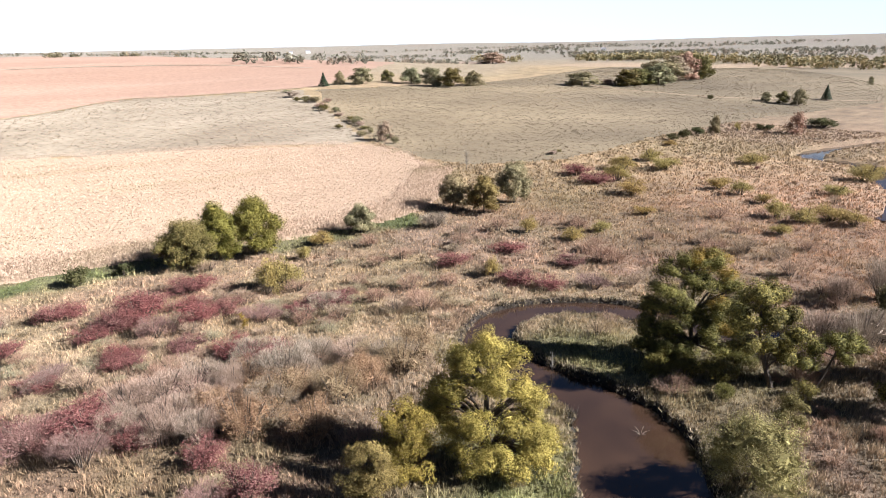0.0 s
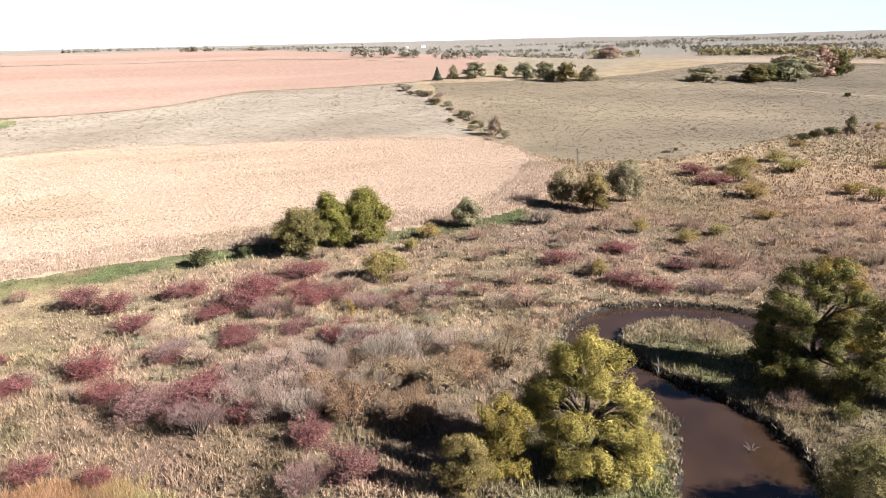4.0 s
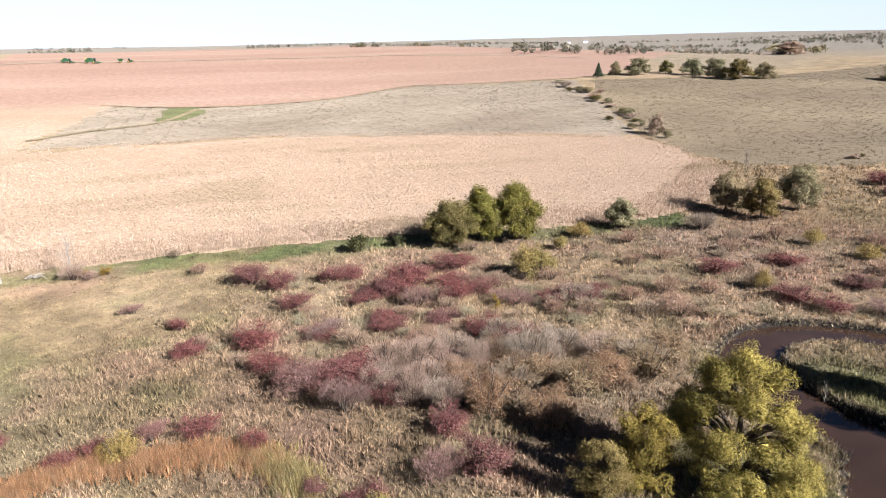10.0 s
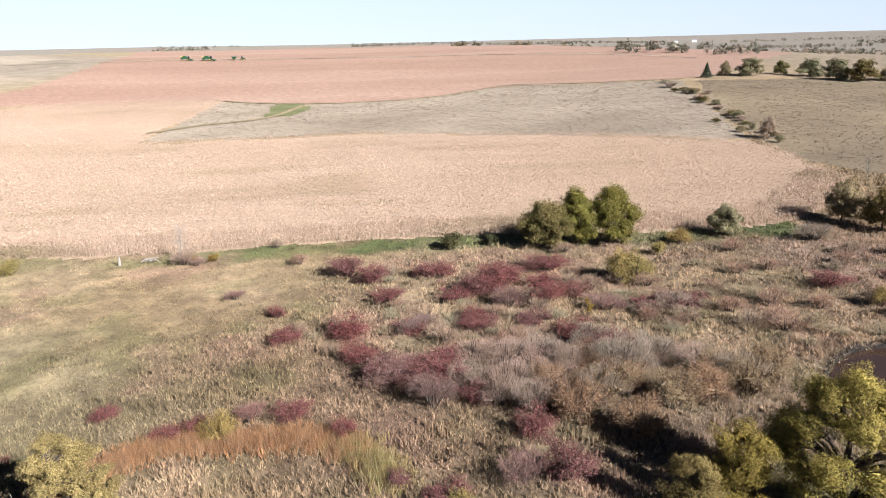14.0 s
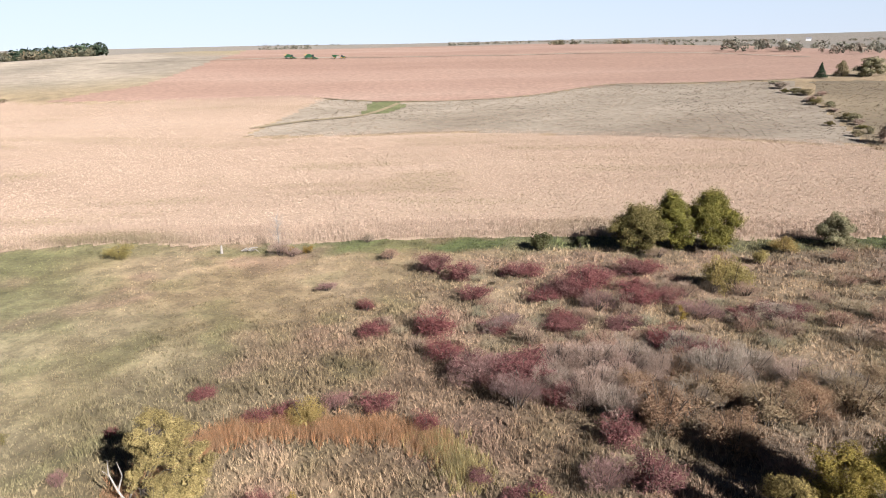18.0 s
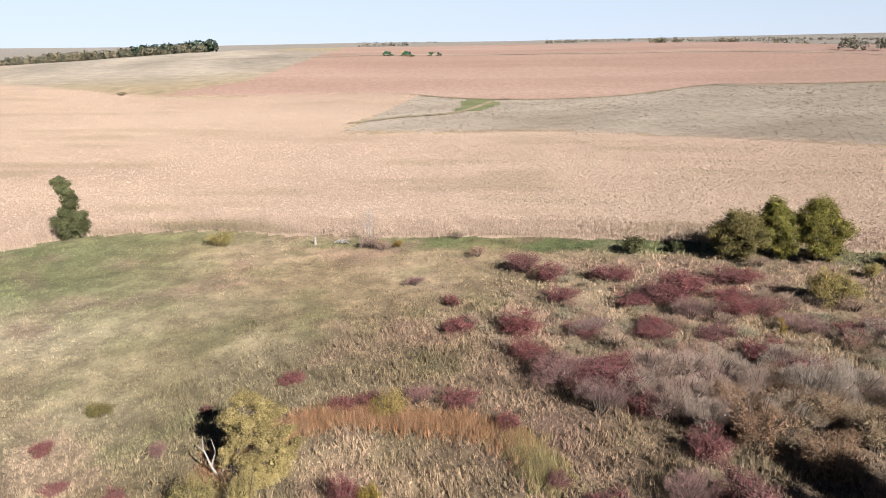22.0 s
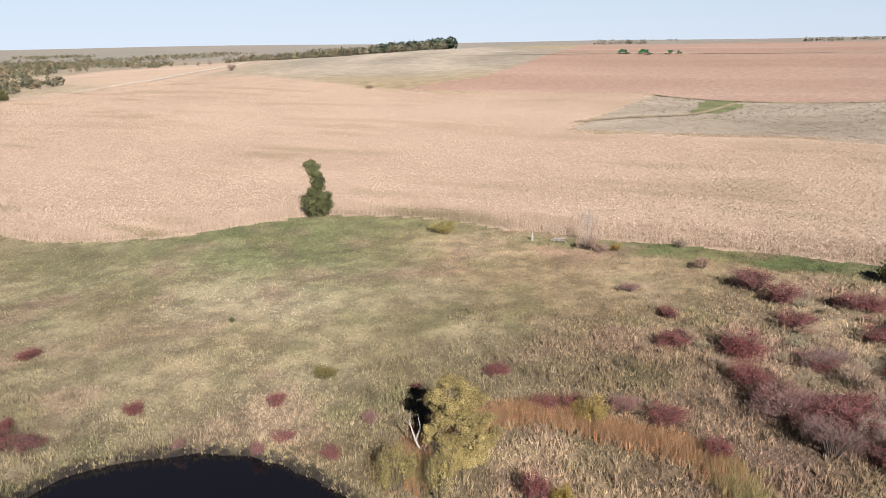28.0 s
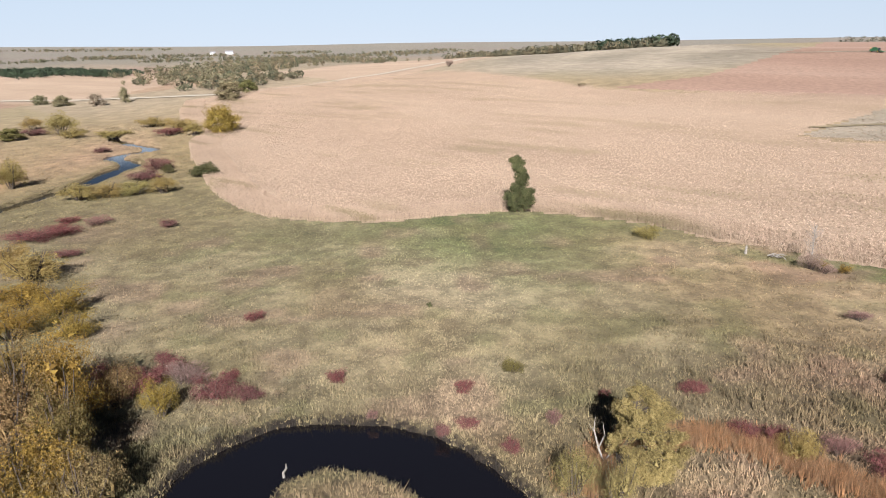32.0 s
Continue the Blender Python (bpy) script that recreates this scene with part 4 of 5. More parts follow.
place(tree("leaning_tree", "leaning dark-trunked tree with thin green crown", "tree",
           ((-3.4, 0, 13.4, 2.3), (-1.2, 0.4, 13.8, 2.0), (-4.8, 0.2, 10.6, 2.3), (-1.8, -0.6, 10.4, 2.2), (1.0, 0.2, 10.2, 2.1), (2.2, -0.4, 7.4, 2.1), (-0.8, -1.0, 6.4, 1.9), (-4.6, -0.8, 7.0, 2.0), (1.4, 0.4, 4.6, 1.7)),
           "bankleaf", 28000, 0.25, ((0, 0, 0), (-1.0, 0, 3.0), (-2.0, 0, 6.5), (-2.4, 0, 10.0), (-2.6, 0, 12.6)), seed=7, base=0.42), 43.5, 85.5)
place(tree("low_tree", "low crooked tree with olive leaves in shade", "tree",
           ((0.5, 0, 6.6, 1.8), (2.6, 0.2, 6.4, 1.7), (-2.2, 0, 5.2, 1.8), (4.2, 0.4, 5.6, 1.5), (-3.6, -0.2, 3.6, 1.7), (1.6, -0.6, 4.8, 1.6)),
           "bankleaf", 13000, 0.22, ((-1.2, 0, 0), (-0.2, 0, 2), (0.8, 0.1, 4.4), (1.4, 0.1, 6)), seed=8, base=0.25), 51, 86)
place(tree("edge_tree", "dark green tree standing in the marsh brush", "tree", puffs(311, lobes(31, 8.0, 8.6, 0.4, 9, 0.46), 2, 0.7), "dark_leaf", 16000, 0.24, ((0, 0, 0), (0.1, 0, 2.5), (0, 0.2, 6)),
           seed=32, base=0.25), 71.5, 105.5)
place(tree("low_tree", "low olive tree over the creek bank", "tree", puffs(312, lobes(33, 9.0, 9.0, 0.4, 9, 0.46), 2, 0.7), "bankleaf", 16000, 0.24, ((0, 0, 0), (0.1, 0, 2.5), (0, 0.2, 6)), seed=34, base=0.25), 64, 86)
place(tree("low_tree", "spreading olive tree over the creek bank", "tree", puffs(313, lobes(35, 9.0, 8.0, 0.4, 9, 0.46), 2, 0.7), "bankleaf", 16000, 0.24, ((0, 0, 0), (0.1, 0, 2.5), (0, 0.2, 6)), seed=36, base=0.25), 57, 77)
place(tree("round_willow_bush", "round yellow-olive willow bush on the bank", "bush", lobes(9, 11, 8.6, 0.8, 16, 0.42), "pool_willow", 38000, 0.15,
           ((0, 0, 0), (0.1, 0, 2.5), (0, 0.1, 5)), seed=9, base=0.2, clumps=8, spread=0.5), 31.5, 63)
place(tree("round_willow_bush", "small yellow-olive willow bush on the bank", "bush", lobes(10, 4.6, 5.2, 0.5, 8, 0.45), "olive_yellow", 8000, 0.15,
           ((0, 0, 0), (0.1, 0, 1.5), (0, 0.1, 3)), seed=10, base=0.12), 40.4, 74)
# trees along the corn
place(tree("edge_tree", "olive oak with brown tips at the corn edge", "tree", puffs(304, lobes(11, 13.0, 10.8, 0.6, 16, 0.44), 2, 0.7), "oak", 30000, 0.30, ((0, 0, 0), (0.1, 0, 3), (0, 0.2, 8)), seed=11, base=0.35), -56.5, 144.5)
place(tree("edge_tree", "round fresh-green tree at the corn edge", "tree", puffs(305, lobes(12, 10.4, 12.8, 1.0, 15, 0.46), 2, 0.7), "green_leaf", 30000, 0.30, ((0, 0, 0), (0.1, 0, 3), (0, 0.2, 9)), seed=12, base=0.35), -50.8, 149.5)
place(tree("edge_tree", "tall round fresh-green tree at the corn edge", "tree", puffs(306, lobes(13, 12.6, 13.6, 0.6, 18, 0.44), 2, 0.7), "green_leaf", 36000, 0.30, ((0, 0, 0), (0.1, 0, 3), (0, 0.2, 9.5)), seed=13, base=0.38),
      -43.5, 154.0)
place(tree("edge_tree", "small round olive-green tree at the corn edge", "tree", lobes(14, 7.9, 7.6, 0.6, 8), "greygreen", 13000, 0.32, ((0, 0, 0), (0.1, 0, 2), (0, 0.2, 5)), seed=14, base=0.22), -21.9, 172)
for k, (x, y, w, h, mt) in enumerate(((2.0, 197, 10.0, 10.6, "greygreen"), (10.6, 192, 9.2, 10.6, "olive_yellow"), (20.2, 203, 11.0, 12.6, "greygreen"))):
    place(tree("edge_tree", ("grey-green", "yellow-olive", "tall grey-green")[k] + " tree in a group of three by the corn", "tree", lobes(15 + k, w, h, 0.8, 9), mt, 15000, 0.38,
               ((0, 0, 0), (0.1, 0, 2.5), (0, 0.2, h * 0.65)), seed=15 + k, base=0.25, group="trees at the corn corner"), x, y)
place(tree("lone_tree", "tall narrow ivy-green lone tree at the corn edge", "tree",
           ((-1.6, 0, 15.0, 1.7), (-0.8, 0.1, 13.4, 2.2), (-0.1, 0, 11.4, 2.1), (0.9, 0, 9.6, 2.1), (0.3, 0.2, 7.6, 2.4), (-1.6, 0, 6.4, 2.5), (1.5, -0.3, 5.6, 2.7), (-1.8, -0.6, 3.6, 2.4), (0.4, -1.0, 3.0, 2.6),
            (2.4, 0.2, 3.4, 2.4), (-0.5, 0.5, 1.6, 2.4)), "dark_leaf", 26000, 0.36, ((0, 0, 0), (0.1, 0, 4), (0.4, 0, 8), (-0.3, 0, 12), (-1.4, 0, 15)), seed=21, base=0.3),
      -184.5, 53.3, radians(72))
place(tree("pond_willow", "yellow-green willow with drooping shoots by the pool", "tree",
           puffs(302, ((0.6, 0.6, 9.2, 1.5), (2.4, 0.2, 8.6, 1.7), (-0.5, 0.2, 7.4, 1.5), (3.9, 0.2, 7.2, 1.6), (1.4, -0.8, 7.0, 1.7), (4.9, -0.4, 5.2, 1.7), (0.0, -1.0, 5.2, 1.6), (2.6, -1.2, 5.2, 1.8), (2.0, 1.4, 5.6, 1.9),
            (5.2, -0.8, 3.2, 1.7), (3.4, -1.8, 3.2, 1.7), (1.2, -1.8, 3.2, 1.7), (-1.0, 0.2, 3.4, 1.5), (0.8, -2.6, 1.5, 1.6), (4.4, -1.6, 1.5, 1.6), (2.4, -2.4, 1.5, 1.6)), 3, 0.6),
           "pool_willow", 70000, 0.14, ((-0.8, 0, 0), (-0.8, 0, 2), (0.2, 0.1, 4), (0.8, 0.3, 7)), seed=22, base=0.25, bark="bark", clumps=7, spread=0.40), -62.5, 30.6, radians(65))
snags = [tube(((0, 0, 0), (-0.9, 0.1, 2.2), (-1.5, 0.2, 4.4), (-1.4, 0.1, 6.0)), (0.16, 0.12, 0.08, 0.02), 6), tube(((-0.9, 0.1, 2.2), (-0.3, 0.5, 3.6), (-0.6, 0.6, 5.2)), (0.10, 0.07, 0.02), 5),
         tube(((-1.4, 0.2, 4.0), (-2.0, 0.0, 5.0)), (0.06, 0.02), 5), tube(((0, 0, 1.0), (0.8, 0.3, 2.4), (1.6, 0.2, 3.4)), (0.1, 0.07, 0.02), 5)]
dead_stem = tagged(new("dead_limb", mesh_py("dead_limb", join_shapes(snags), MAT["palebark"])), "forked bleached dead stem beside the pool willow", "dead tree")
dead_stem.matrix_basis = stand(-63.6, 28.9, radians(65))
place(tree("corner_tree", "broad gold and green tree at the field corner", "tree", lobes(23, 19, 14.5, 1.0, 12), "gold", 6500, 0.75, ((0, 0, 0), (0.1, 0, 3), (0, 0.2, 9)), seed=23, base=0.45), -384, -52)
for k, (x, y, h) in enumerate(((7.7, 248.8, 8.5), (-125.7, 100.5, 8.8))):
    rng_ = np.random.default_rng(40 + k)
    bare = empty_thing("bare_tree", ("grey bare tree in the pasture", "thin grey bare tree at the corn edge")[k], "tree")
    shapes_ = [tube(((0, 0, 0), (0.1, 0, h * 0.4), (0, 0.1, h * 0.95)), (0.16, 0.10, 0.02), 6)]
    for j in range(60):
        z0 = rng_.uniform(0.2, 0.8) * h
        a, l = rng_.uniform(0, 6.28), rng_.uniform(0.15, 0.42) * h
        d = Vector((math.cos(a), math.sin(a), rng_.uniform(0.5, 1.5))).normalized()
        shapes_.append(tube(((0, 0, z0), Vector((0, 0, z0)) + d * l * 0.6, Vector((0, 0, z0)) + d * l + Vector((0, 0, 0.1 * l))), (0.036, 0.02, 0.008), 3))
    part("trunk", mesh_py("trunk", join_shapes(shapes_), MAT["palebark"]), bare)
    place(bare, x, y)


def red(seed):
    return shrub("dogwood_shrub", ("dull mauve, half-bare" if seed % 3 == 0 else "maroon-leaved") + " dogwood shrub in the dry meadow", "shrub", seed, ("red", "mauve")[seed % 3 == 0], 16, 8000 if seed % 3 == 0 else 6000, 0.036 if seed % 3 == 0 else 0.028, seed % 3 == 0, "dogwood shrubs")


def yel(seed):
    return shrub("willow_shrub", "olive-yellow willow shrub in the marsh", "shrub", seed, "marsh_gold", 14, 5000, 0.036, 0, "willow shrubs")


def gry(seed):
    return shrub("bare_shrub", "leafless grey-brown shrub in the thicket", "shrub", seed, "twig", 26, 9500, 0.036, 1, "bare shrubs")


def rst(seed):
    return shrub("rust_shrub", "rust-brown leafy shrub in the thicket", "shrub", seed, "rust", 16, 11000, 0.021, 0, "rust shrubs")


def drk(seed):
    return shrub("dark_bush", "dark green cedar bush", "bush", seed, "dark_leaf", 10, 2600, 0.07, 0, "dark bushes")


def thk(seed):
    return shrub("thicket_shrub", "tall tan and olive willow thicket by the creek", "shrub", seed, ("thicket", "olive_yellow", "gold")[seed % 3], 18, 13000, 0.019, 0, "creek thicket")


RED_A = [(-21.4, 62.5, 5.8, 5.2), (-25.4, 60, 5.1, 4.1), (-28.2, 69.4, 5, 4.6), (-36.9, 53.3, 2.9, 2.6), (-30.6, 53.2, 5.6, 2.7), (-47.7, 58.2, 3.2, 3.8), (-55.8, 58.5, 4.5, 3.5), (-60.4, 55.4, 3.8, 3.1), (-66.1, 47.5, 4.1, 3.1), (-63.5, 50.2, 3.4, 3.3), (-77.3, 47, 2.6, 2.3), (-73.3, 76.1, 5.8, 3), (-82.5, 84.2, 3.6, 2.6), (-95.7, 87.3, 3.9, 2.2), (-66, 82.5, 7, 4.4), (-58.4, 75.8, 6, 3.6), (-52.8, 73.5, 5.7, 4.3), (-47.4, 72.5, 5.5, 4.6), (-46, 78.7, 7.4, 4.8), (-42.3, 69.8, 6.1, 5.3), (-38.3, 73.3, 5.3, 4.9), (-85.5, 108.4, 8.2, 5.4), (-78.6, 107.7, 6.9, 4.1), (-70.5, 115, 5.8, 3.6)]
RED_B = [(-69.1, 99.5, 6.3, 3.3), (-57.2, 89, 5.6, 3), (-55.8, 110, 6.4, 5.6), (-54.7, 117.7, 8.9, 5.8), (-49.6, 132.2, 7.2, 3.1), (-43.2, 112.5, 8.3, 4.4), (-40, 117.4, 6.4, 3.3), (-32.7, 112.8, 7.1, 3.2), (-41.8, 101.1, 6.7, 3), (-47.6, 95.8, 5.6, 3), (-26.5, 115.9, 6.2, 2.6), (-23.5, 120.5, 7.4, 3.7), (-19.9, 122.2, 6.4, 2.7), (-48.5, 106.8, 6.1, 4.3), (-58.3, 105.6, 6.3, 3.3), (-68.7, 117.4, 7, 2.6), (-57.7, 88.7, 5.6, 2.5), (-50.4, 97.4, 4.8, 3.6), (-43.4, 74, 7.9, 5.8), (-49.6, 73, 8.8, 4.6), (-39.1, 75, 5.4, 4.4), (-51, 128.2, 7.1, 4), (-53.7, 113.5, 9.7, 5.1), (-57, 109.9, 7.5, 4)]
RED_C = [(-50, 94.5, 5.6, 3.1), (-57.6, 93.1, 4.8, 2.2), (-46.6, 120.2, 7.8, 3.3), (14.1, 153.2, 7.8, 2.7), (13.8, 131.2, 7.9, 3.5), (26.4, 141.9, 7.4, 3.1), (1, 143.2, 7.3, 3.2), (28.1, 127.2, 6.7, 3.4), (19.4, 127.6, 6.7, 2.9), (46.5, 245.1, 10.3, 5), (49.6, 231.1, 11.7, 4.8), (-90.3, -0.1, 2.8, 2.6), (-83.8, 16.9, 2.5, 2.3), (-73.3, 26.1, 2, 2.2), (-78.9, 34.9, 1.7, 1.4), (-77.5, 46.9, 3.7, 1.6), (-68.3, 19.4, 2.7, 2.2), (-73.7, 12.4, 2.1, 2.3), (-74.6, 15.7, 2.6, 2), (-79, 4.2, 1.5, 1.6), (-93.8, -14.8, 2.7, 1.9), (-116.8, -13.5, 3.5, 2.1), (-101.6, -25.4, 2.4, 2.3), (-95.4, -31.7, 5.4, 4.2)]
RED_D = [(-91, -26.9, 6, 4.9), (-93.1, -20.7, 6, 3.4), (-88.2, -16.2, 6.5, 4.1), (-87.4, -11.7, 4, 2.1), (-97.3, -23.7, 5.3, 2.6), (-189, -41.3, 4.8, 3), (-199.3, -69.7, 7, 2), (-195.2, -60.6, 6.8, 2.8), (-182.8, -72.4, 11.5, 3.6), (-186.9, -67.2, 9.9, 3.4), (-164.4, -58.7, 6.4, 2), (-263.1, -64.2, 13.4, 5.1), (-288.9, -64.7, 12.1, 5.6), (-275, -112.9, 9.8, 4.1), (113.6, 251.9, 2.3, 2.1), (-394.3, -80.4, 13.1, 5.4), (-426.3, -159.2, 14.8, 4.7), (-346, -101.4, 8.8, 3.1), (-50.6, 35.6, 3.1, 4.3), (-34.9, 87.1, 7.6, 3.6), (-33.1, 98.7, 7.4, 3.4), (-28.1, 96.8, 8.1, 4)]
YEL_A = [(58, 212.5, 10.9, 5.3), (58.3, 235.6, 10, 5.8), (79.8, 270.4, 9.3, 5.1), (80.3, 254.1, 13.1, 5.2), (64.9, 254.8, 10.8, 5.2), (97.6, 303.2, 6.8, 2.9), (86.5, 218.2, 8.7, 4.5), (90, 209.3, 7.5, 4.4), (116.5, 263.6, 11.8, 4.3), (91.7, 197.4, 5.4, 3.3), (88.2, 180.9, 8.4, 4.6), (91.7, 174.3, 8.2, 4.4), (99.9, 176.1, 10.1, 4.5), (102.2, 169.8, 8.2, 3.6), (118, 206.9, 9.8, 3.4), (81.1, 163.9, 6.1, 2.8), (20.6, 170, 5.7, 4), (30.6, 162.4, 7, 3.5), (54.4, 186.6, 6.5, 2.9), (39.1, 169.8, 5.8, 2.9), (138.5, 227.5, 11, 5.6), (153.8, 247.1, 9.6, 4), (-34.7, 129.5, 8, 6.3)]
YEL_B = [(-30, 160.9, 6.9, 4.2), (-32.3, 150.2, 3.9, 3.9), (-32.3, 130.5, 8.1, 5.8), (-60.4, 50.4, 4.4, 4.7), (-61.6, 49.7, 3, 3.3), (9, 135, 3.5, 4.2), (-29, 52.5, 3.7, 3), (143.1, 343.2, 3.6, 4.9), (-420.9, -142.6, 21.7, 12.3), (-256.1, -105.3, 11.4, 11.4), (-151.2, 75.8, 7.1, 3.2), (-232, -76.7, 12.1, 5.3), (-234.6, -69.1, 12.1, 5.4), (-237.3, -61.1, 12.1, 5), (-237.9, -52.4, 10.1, 5.6), (-406.1, -132.2, 13.9, 6), (-409.2, -112.8, 20.8, 5.5), (-457, -170.1, 15.9, 7.3), (-435.8, -97.7, 18.2, 6.5), (-402.2, -75.9, 16.7, 9.1), (-386.7, -66.1, 12.8, 7.3), (-146.1, -59.3, 12, 7), (-155.4, -67.1, 9.9, 6.1)]
GREY = [(-3, 176.9, 8.1, 5.1), (-22.5, 119.4, 5.8, 3.8), (-23.5, 88.9, 7.5, 6.8), (-30.3, 96.6, 7.2, 4.5), (-20, 96.1, 7, 4.6), (-14, 95.8, 7.8, 3.7), (-8, 95.6, 7.7, 4.1), (-29.8, 85.9, 5.8, 5), (-23.1, 80.3, 6.2, 5.1), (-33.5, 83, 6.5, 4.8), (-35.8, 77.5, 6.3, 5.3), (-28.9, 75.8, 5.3, 4.5), (-27, 91.3, 7.7, 4.5), (58.4, 101.6, 9.2, 7.4), (62.1, 97.2, 9, 7.1), (69.2, 103.3, 8.6, 6.6), (69.7, 115.7, 5.8, 6.2), (78, 117.9, 7.2, 8.3), (50.9, 93.5, 5.6, 5.2), (-122.2, 98, 5.3, 3.8), (-119.5, 99.1, 3.9, 2.4), (-34.8, 78.2, 6.3, 5), (-40.5, 81.2, 5.8, 4.4), (-30.5, 81.9, 6.4, 4.2), (-42.4, 81.3, 7.5, 4.9), (-38.3, 84.1, 7.5, 4.9), (-35.2, 87.5, 7.6, 4.9), (-31.5, 89.2, 7.6, 4.5), (-21.4, 88.9, 7.4, 5.5), (-39.6, 74.3, 6.2, 5), (-34.9, 74, 6.1, 5.3), (-30.3, 74.4, 6, 5.2)]
RUSTSHRUB = [(-16.3, 75, 7.9, 6), (-21.6, 84.2, 7.1, 4.1), (-13.9, 86.1, 7.2, 5.6), (-6.8, 91.3, 9.1, 5.7), (-10.9, 94.8, 7.7, 4.3), (-4.9, 100.7, 7.2, 4.3), (-21.2, 85.5, 6.4, 5), (-14.7, 83.2, 7.8, 6.3), (-10.8, 86.8, 7.2, 6), (-25.1, 75.5, 8.2, 6.5), (-22.7, 81.5, 7.8, 6.2), (-31, 81.7, 6.4, 4.1), (-27.9, 87.1, 7.4, 4.5)]
DARKBUSH = [(-75.2, 134.1, 6, 4.5), (-68.2, 140.1, 3.7, 2.9), (-267.1, -43.8, 10.2, 5.7), (-278.3, -58.8, 5.1, 3.7), (191.6, 356.8, 14.5, 5.6), (102.8, 316.1, 6, 3.3), (109.9, 322.1, 6.1, 4.4), (119.9, 332.1, 8.1, 3.7), (155.9, 347.1, 4.3, 3.3), (159.5, 345.9, 4.4, 3), (168.8, 450.7, 4.7, 3.2), (-116.4, 17.3, 1, 1.1)]
THICKET = [(-84.6, -38.1, 12.5, 12.4), (-82, -32, 8.8, 12.3), (-73.6, -35.8, 11.4, 13), (-72.3, -29.6, 8.8, 11.2), (-64.8, -29.8, 11.6, 11.9), (-64.8, -25.7, 8.1, 9.8), (-62.9, -33.2, 10.2, 9.8), (-80.4, -42.1, 12.3, 12.4), (-88.2, -28.4, 5.8, 6.3)]
YELLOWSHRUB = [(-131.3, -56, 10.9, 6.9), (-125.5, -47.4, 10.3, 7.2), (-116.3, -52.2, 12.1, 6.7), (-114.2, -42, 8.4, 5.7), (-84.4, -22.3, 5.2, 6.4), (-48.5, 37.3, 2.5, 4), (-121.8, 99.6, 4.2, 3.0), (-117.6, 102.2, 3.4, 2.6)]
PONDSHRUB = [(-59.4, 23.6, 5.1, 6), (-55.6, 27, 4.3, 7.2)]
FARBUSH = [(-82.8, 399.1, 5.3, 3.4), (-72.6, 396.8, 9.8, 4.3), (-65.3, 398.3, 6.6, 3.1), (-49, 326, 4.8, 2.8), (-36.8, 310, 6.1, 3.5), (43.1, 280.5, 4.7, 2.1), (46.8, 285, 2.8, 1.8), (-453.9, 172.9, 7.1, 3.3), (-737.1, 134.6, 12.2, 7.9), (-620.2, 65.7, 4.1, 1.9), (-95.1, 430.4, 7.2, 2.3), (-88, 412.2, 9.2, 4.5), (-78.9, 405.2, 7.4, 2.8), (-76.3, 396.2, 5.9, 4), (-66.4, 380.2, 7.9, 3.6), (-63.6, 372, 7.4, 4.9), (-56.7, 369.4, 7, 3.5), (-53.4, 358, 6.2, 2.3), (-45.8, 343.2, 6.2, 3.8), (-41.9, 337.9, 7.2, 4.8), (-39.7, 332.6, 6.3, 3.2), (-37.2, 326.2, 6.7, 2.1), (-33.4, 316.5, 4.9, 3.8), (-28, 312.3, 6.9, 2.5), (-24.8, 306.5, 5.8, 2.5), (-21.2, 296.2, 4.6, 4)]
ROWTREE = [(-70.3, 485.1, 8, 9.6), (-56, 488.1, 18.4, 11.6), (-39.9, 503.8, 10.7, 9.2), (-22.5, 498.6, 18.6, 11.4), (-7.7, 480.9, 17.2, 12.5), (5.5, 473.9, 17.7, 13.1), (20.1, 482.7, 15.7, 10.4), (203.4, 449.3, 6.4, 6.3), (210.7, 441.6, 8.8, 8.2), (129.5, 336.3, 5.3, 9.1), (-558.2, -67.2, 22.9, 15), (-603.8, -57.4, 14.8, 11.3), (-620, -206.5, 18.1, 8.9), (-641.8, -230.3, 14.4, 8.3), (-402.9, -161.9, 14.2, 7.3)]
GROVE = [(96.2, 497, 24.7, 9.9), (116.8, 510.1, 10.2, 3.9), (140.9, 517, 26.1, 11.9), (156.3, 520.6, 26.5, 15.1), (177.1, 547.3, 23.4, 19.2), (204.6, 586.1, 22.2, 18.3), (161.5, 553.4, 23.4, 15.6), (92.7, 1351, 55, 21.4), (130.2, 507, 23.8, 11.7), (167.5, 537.3, 27.4, 17.2), (188, 558.1, 25.8, 21.2), (205.6, 566.8, 19.6, 18.1)]
FARTREE = [(-25.7, 301.7, 9.9, 9.1), (218.6, 437.6, 12.7, 10.2), (168.7, 336, 12.3, 11.2), (321.1, 537.6, 5.1, 6.6), (-597.6, -174.2, 17.2, 10.4), (-607.9, -154.7, 9.2, 13.3)]
PINE = [(-78.9, 470, 7, 9), (246.5, 458.3, 6.8, 9.6)]
plant_all([red(s) for s in (101, 102, 103, 104, 106, 107)], RED_A + RED_B + RED_C + RED_D, 0.85, 1.15)


def brush(n, seed, cx, cy, rx, ry, low, high):
    """Spots for low brush over a patch of the meadow."""
    rng, out = random.Random(seed), []
    while len(out) < n:
        x, y = cx + rng.gauss(0, rx), cy + rng.gauss(0, ry)
        if float(in_creek(np.array([x]), np.array([y]))[0]) > 2 and not inside(CORN, np.array([x]), np.array([y]))[0]:
            w = rng.uniform(low, high)
            out.append((x, y, w, w * rng.uniform(0.4, 0.6)))
    return out


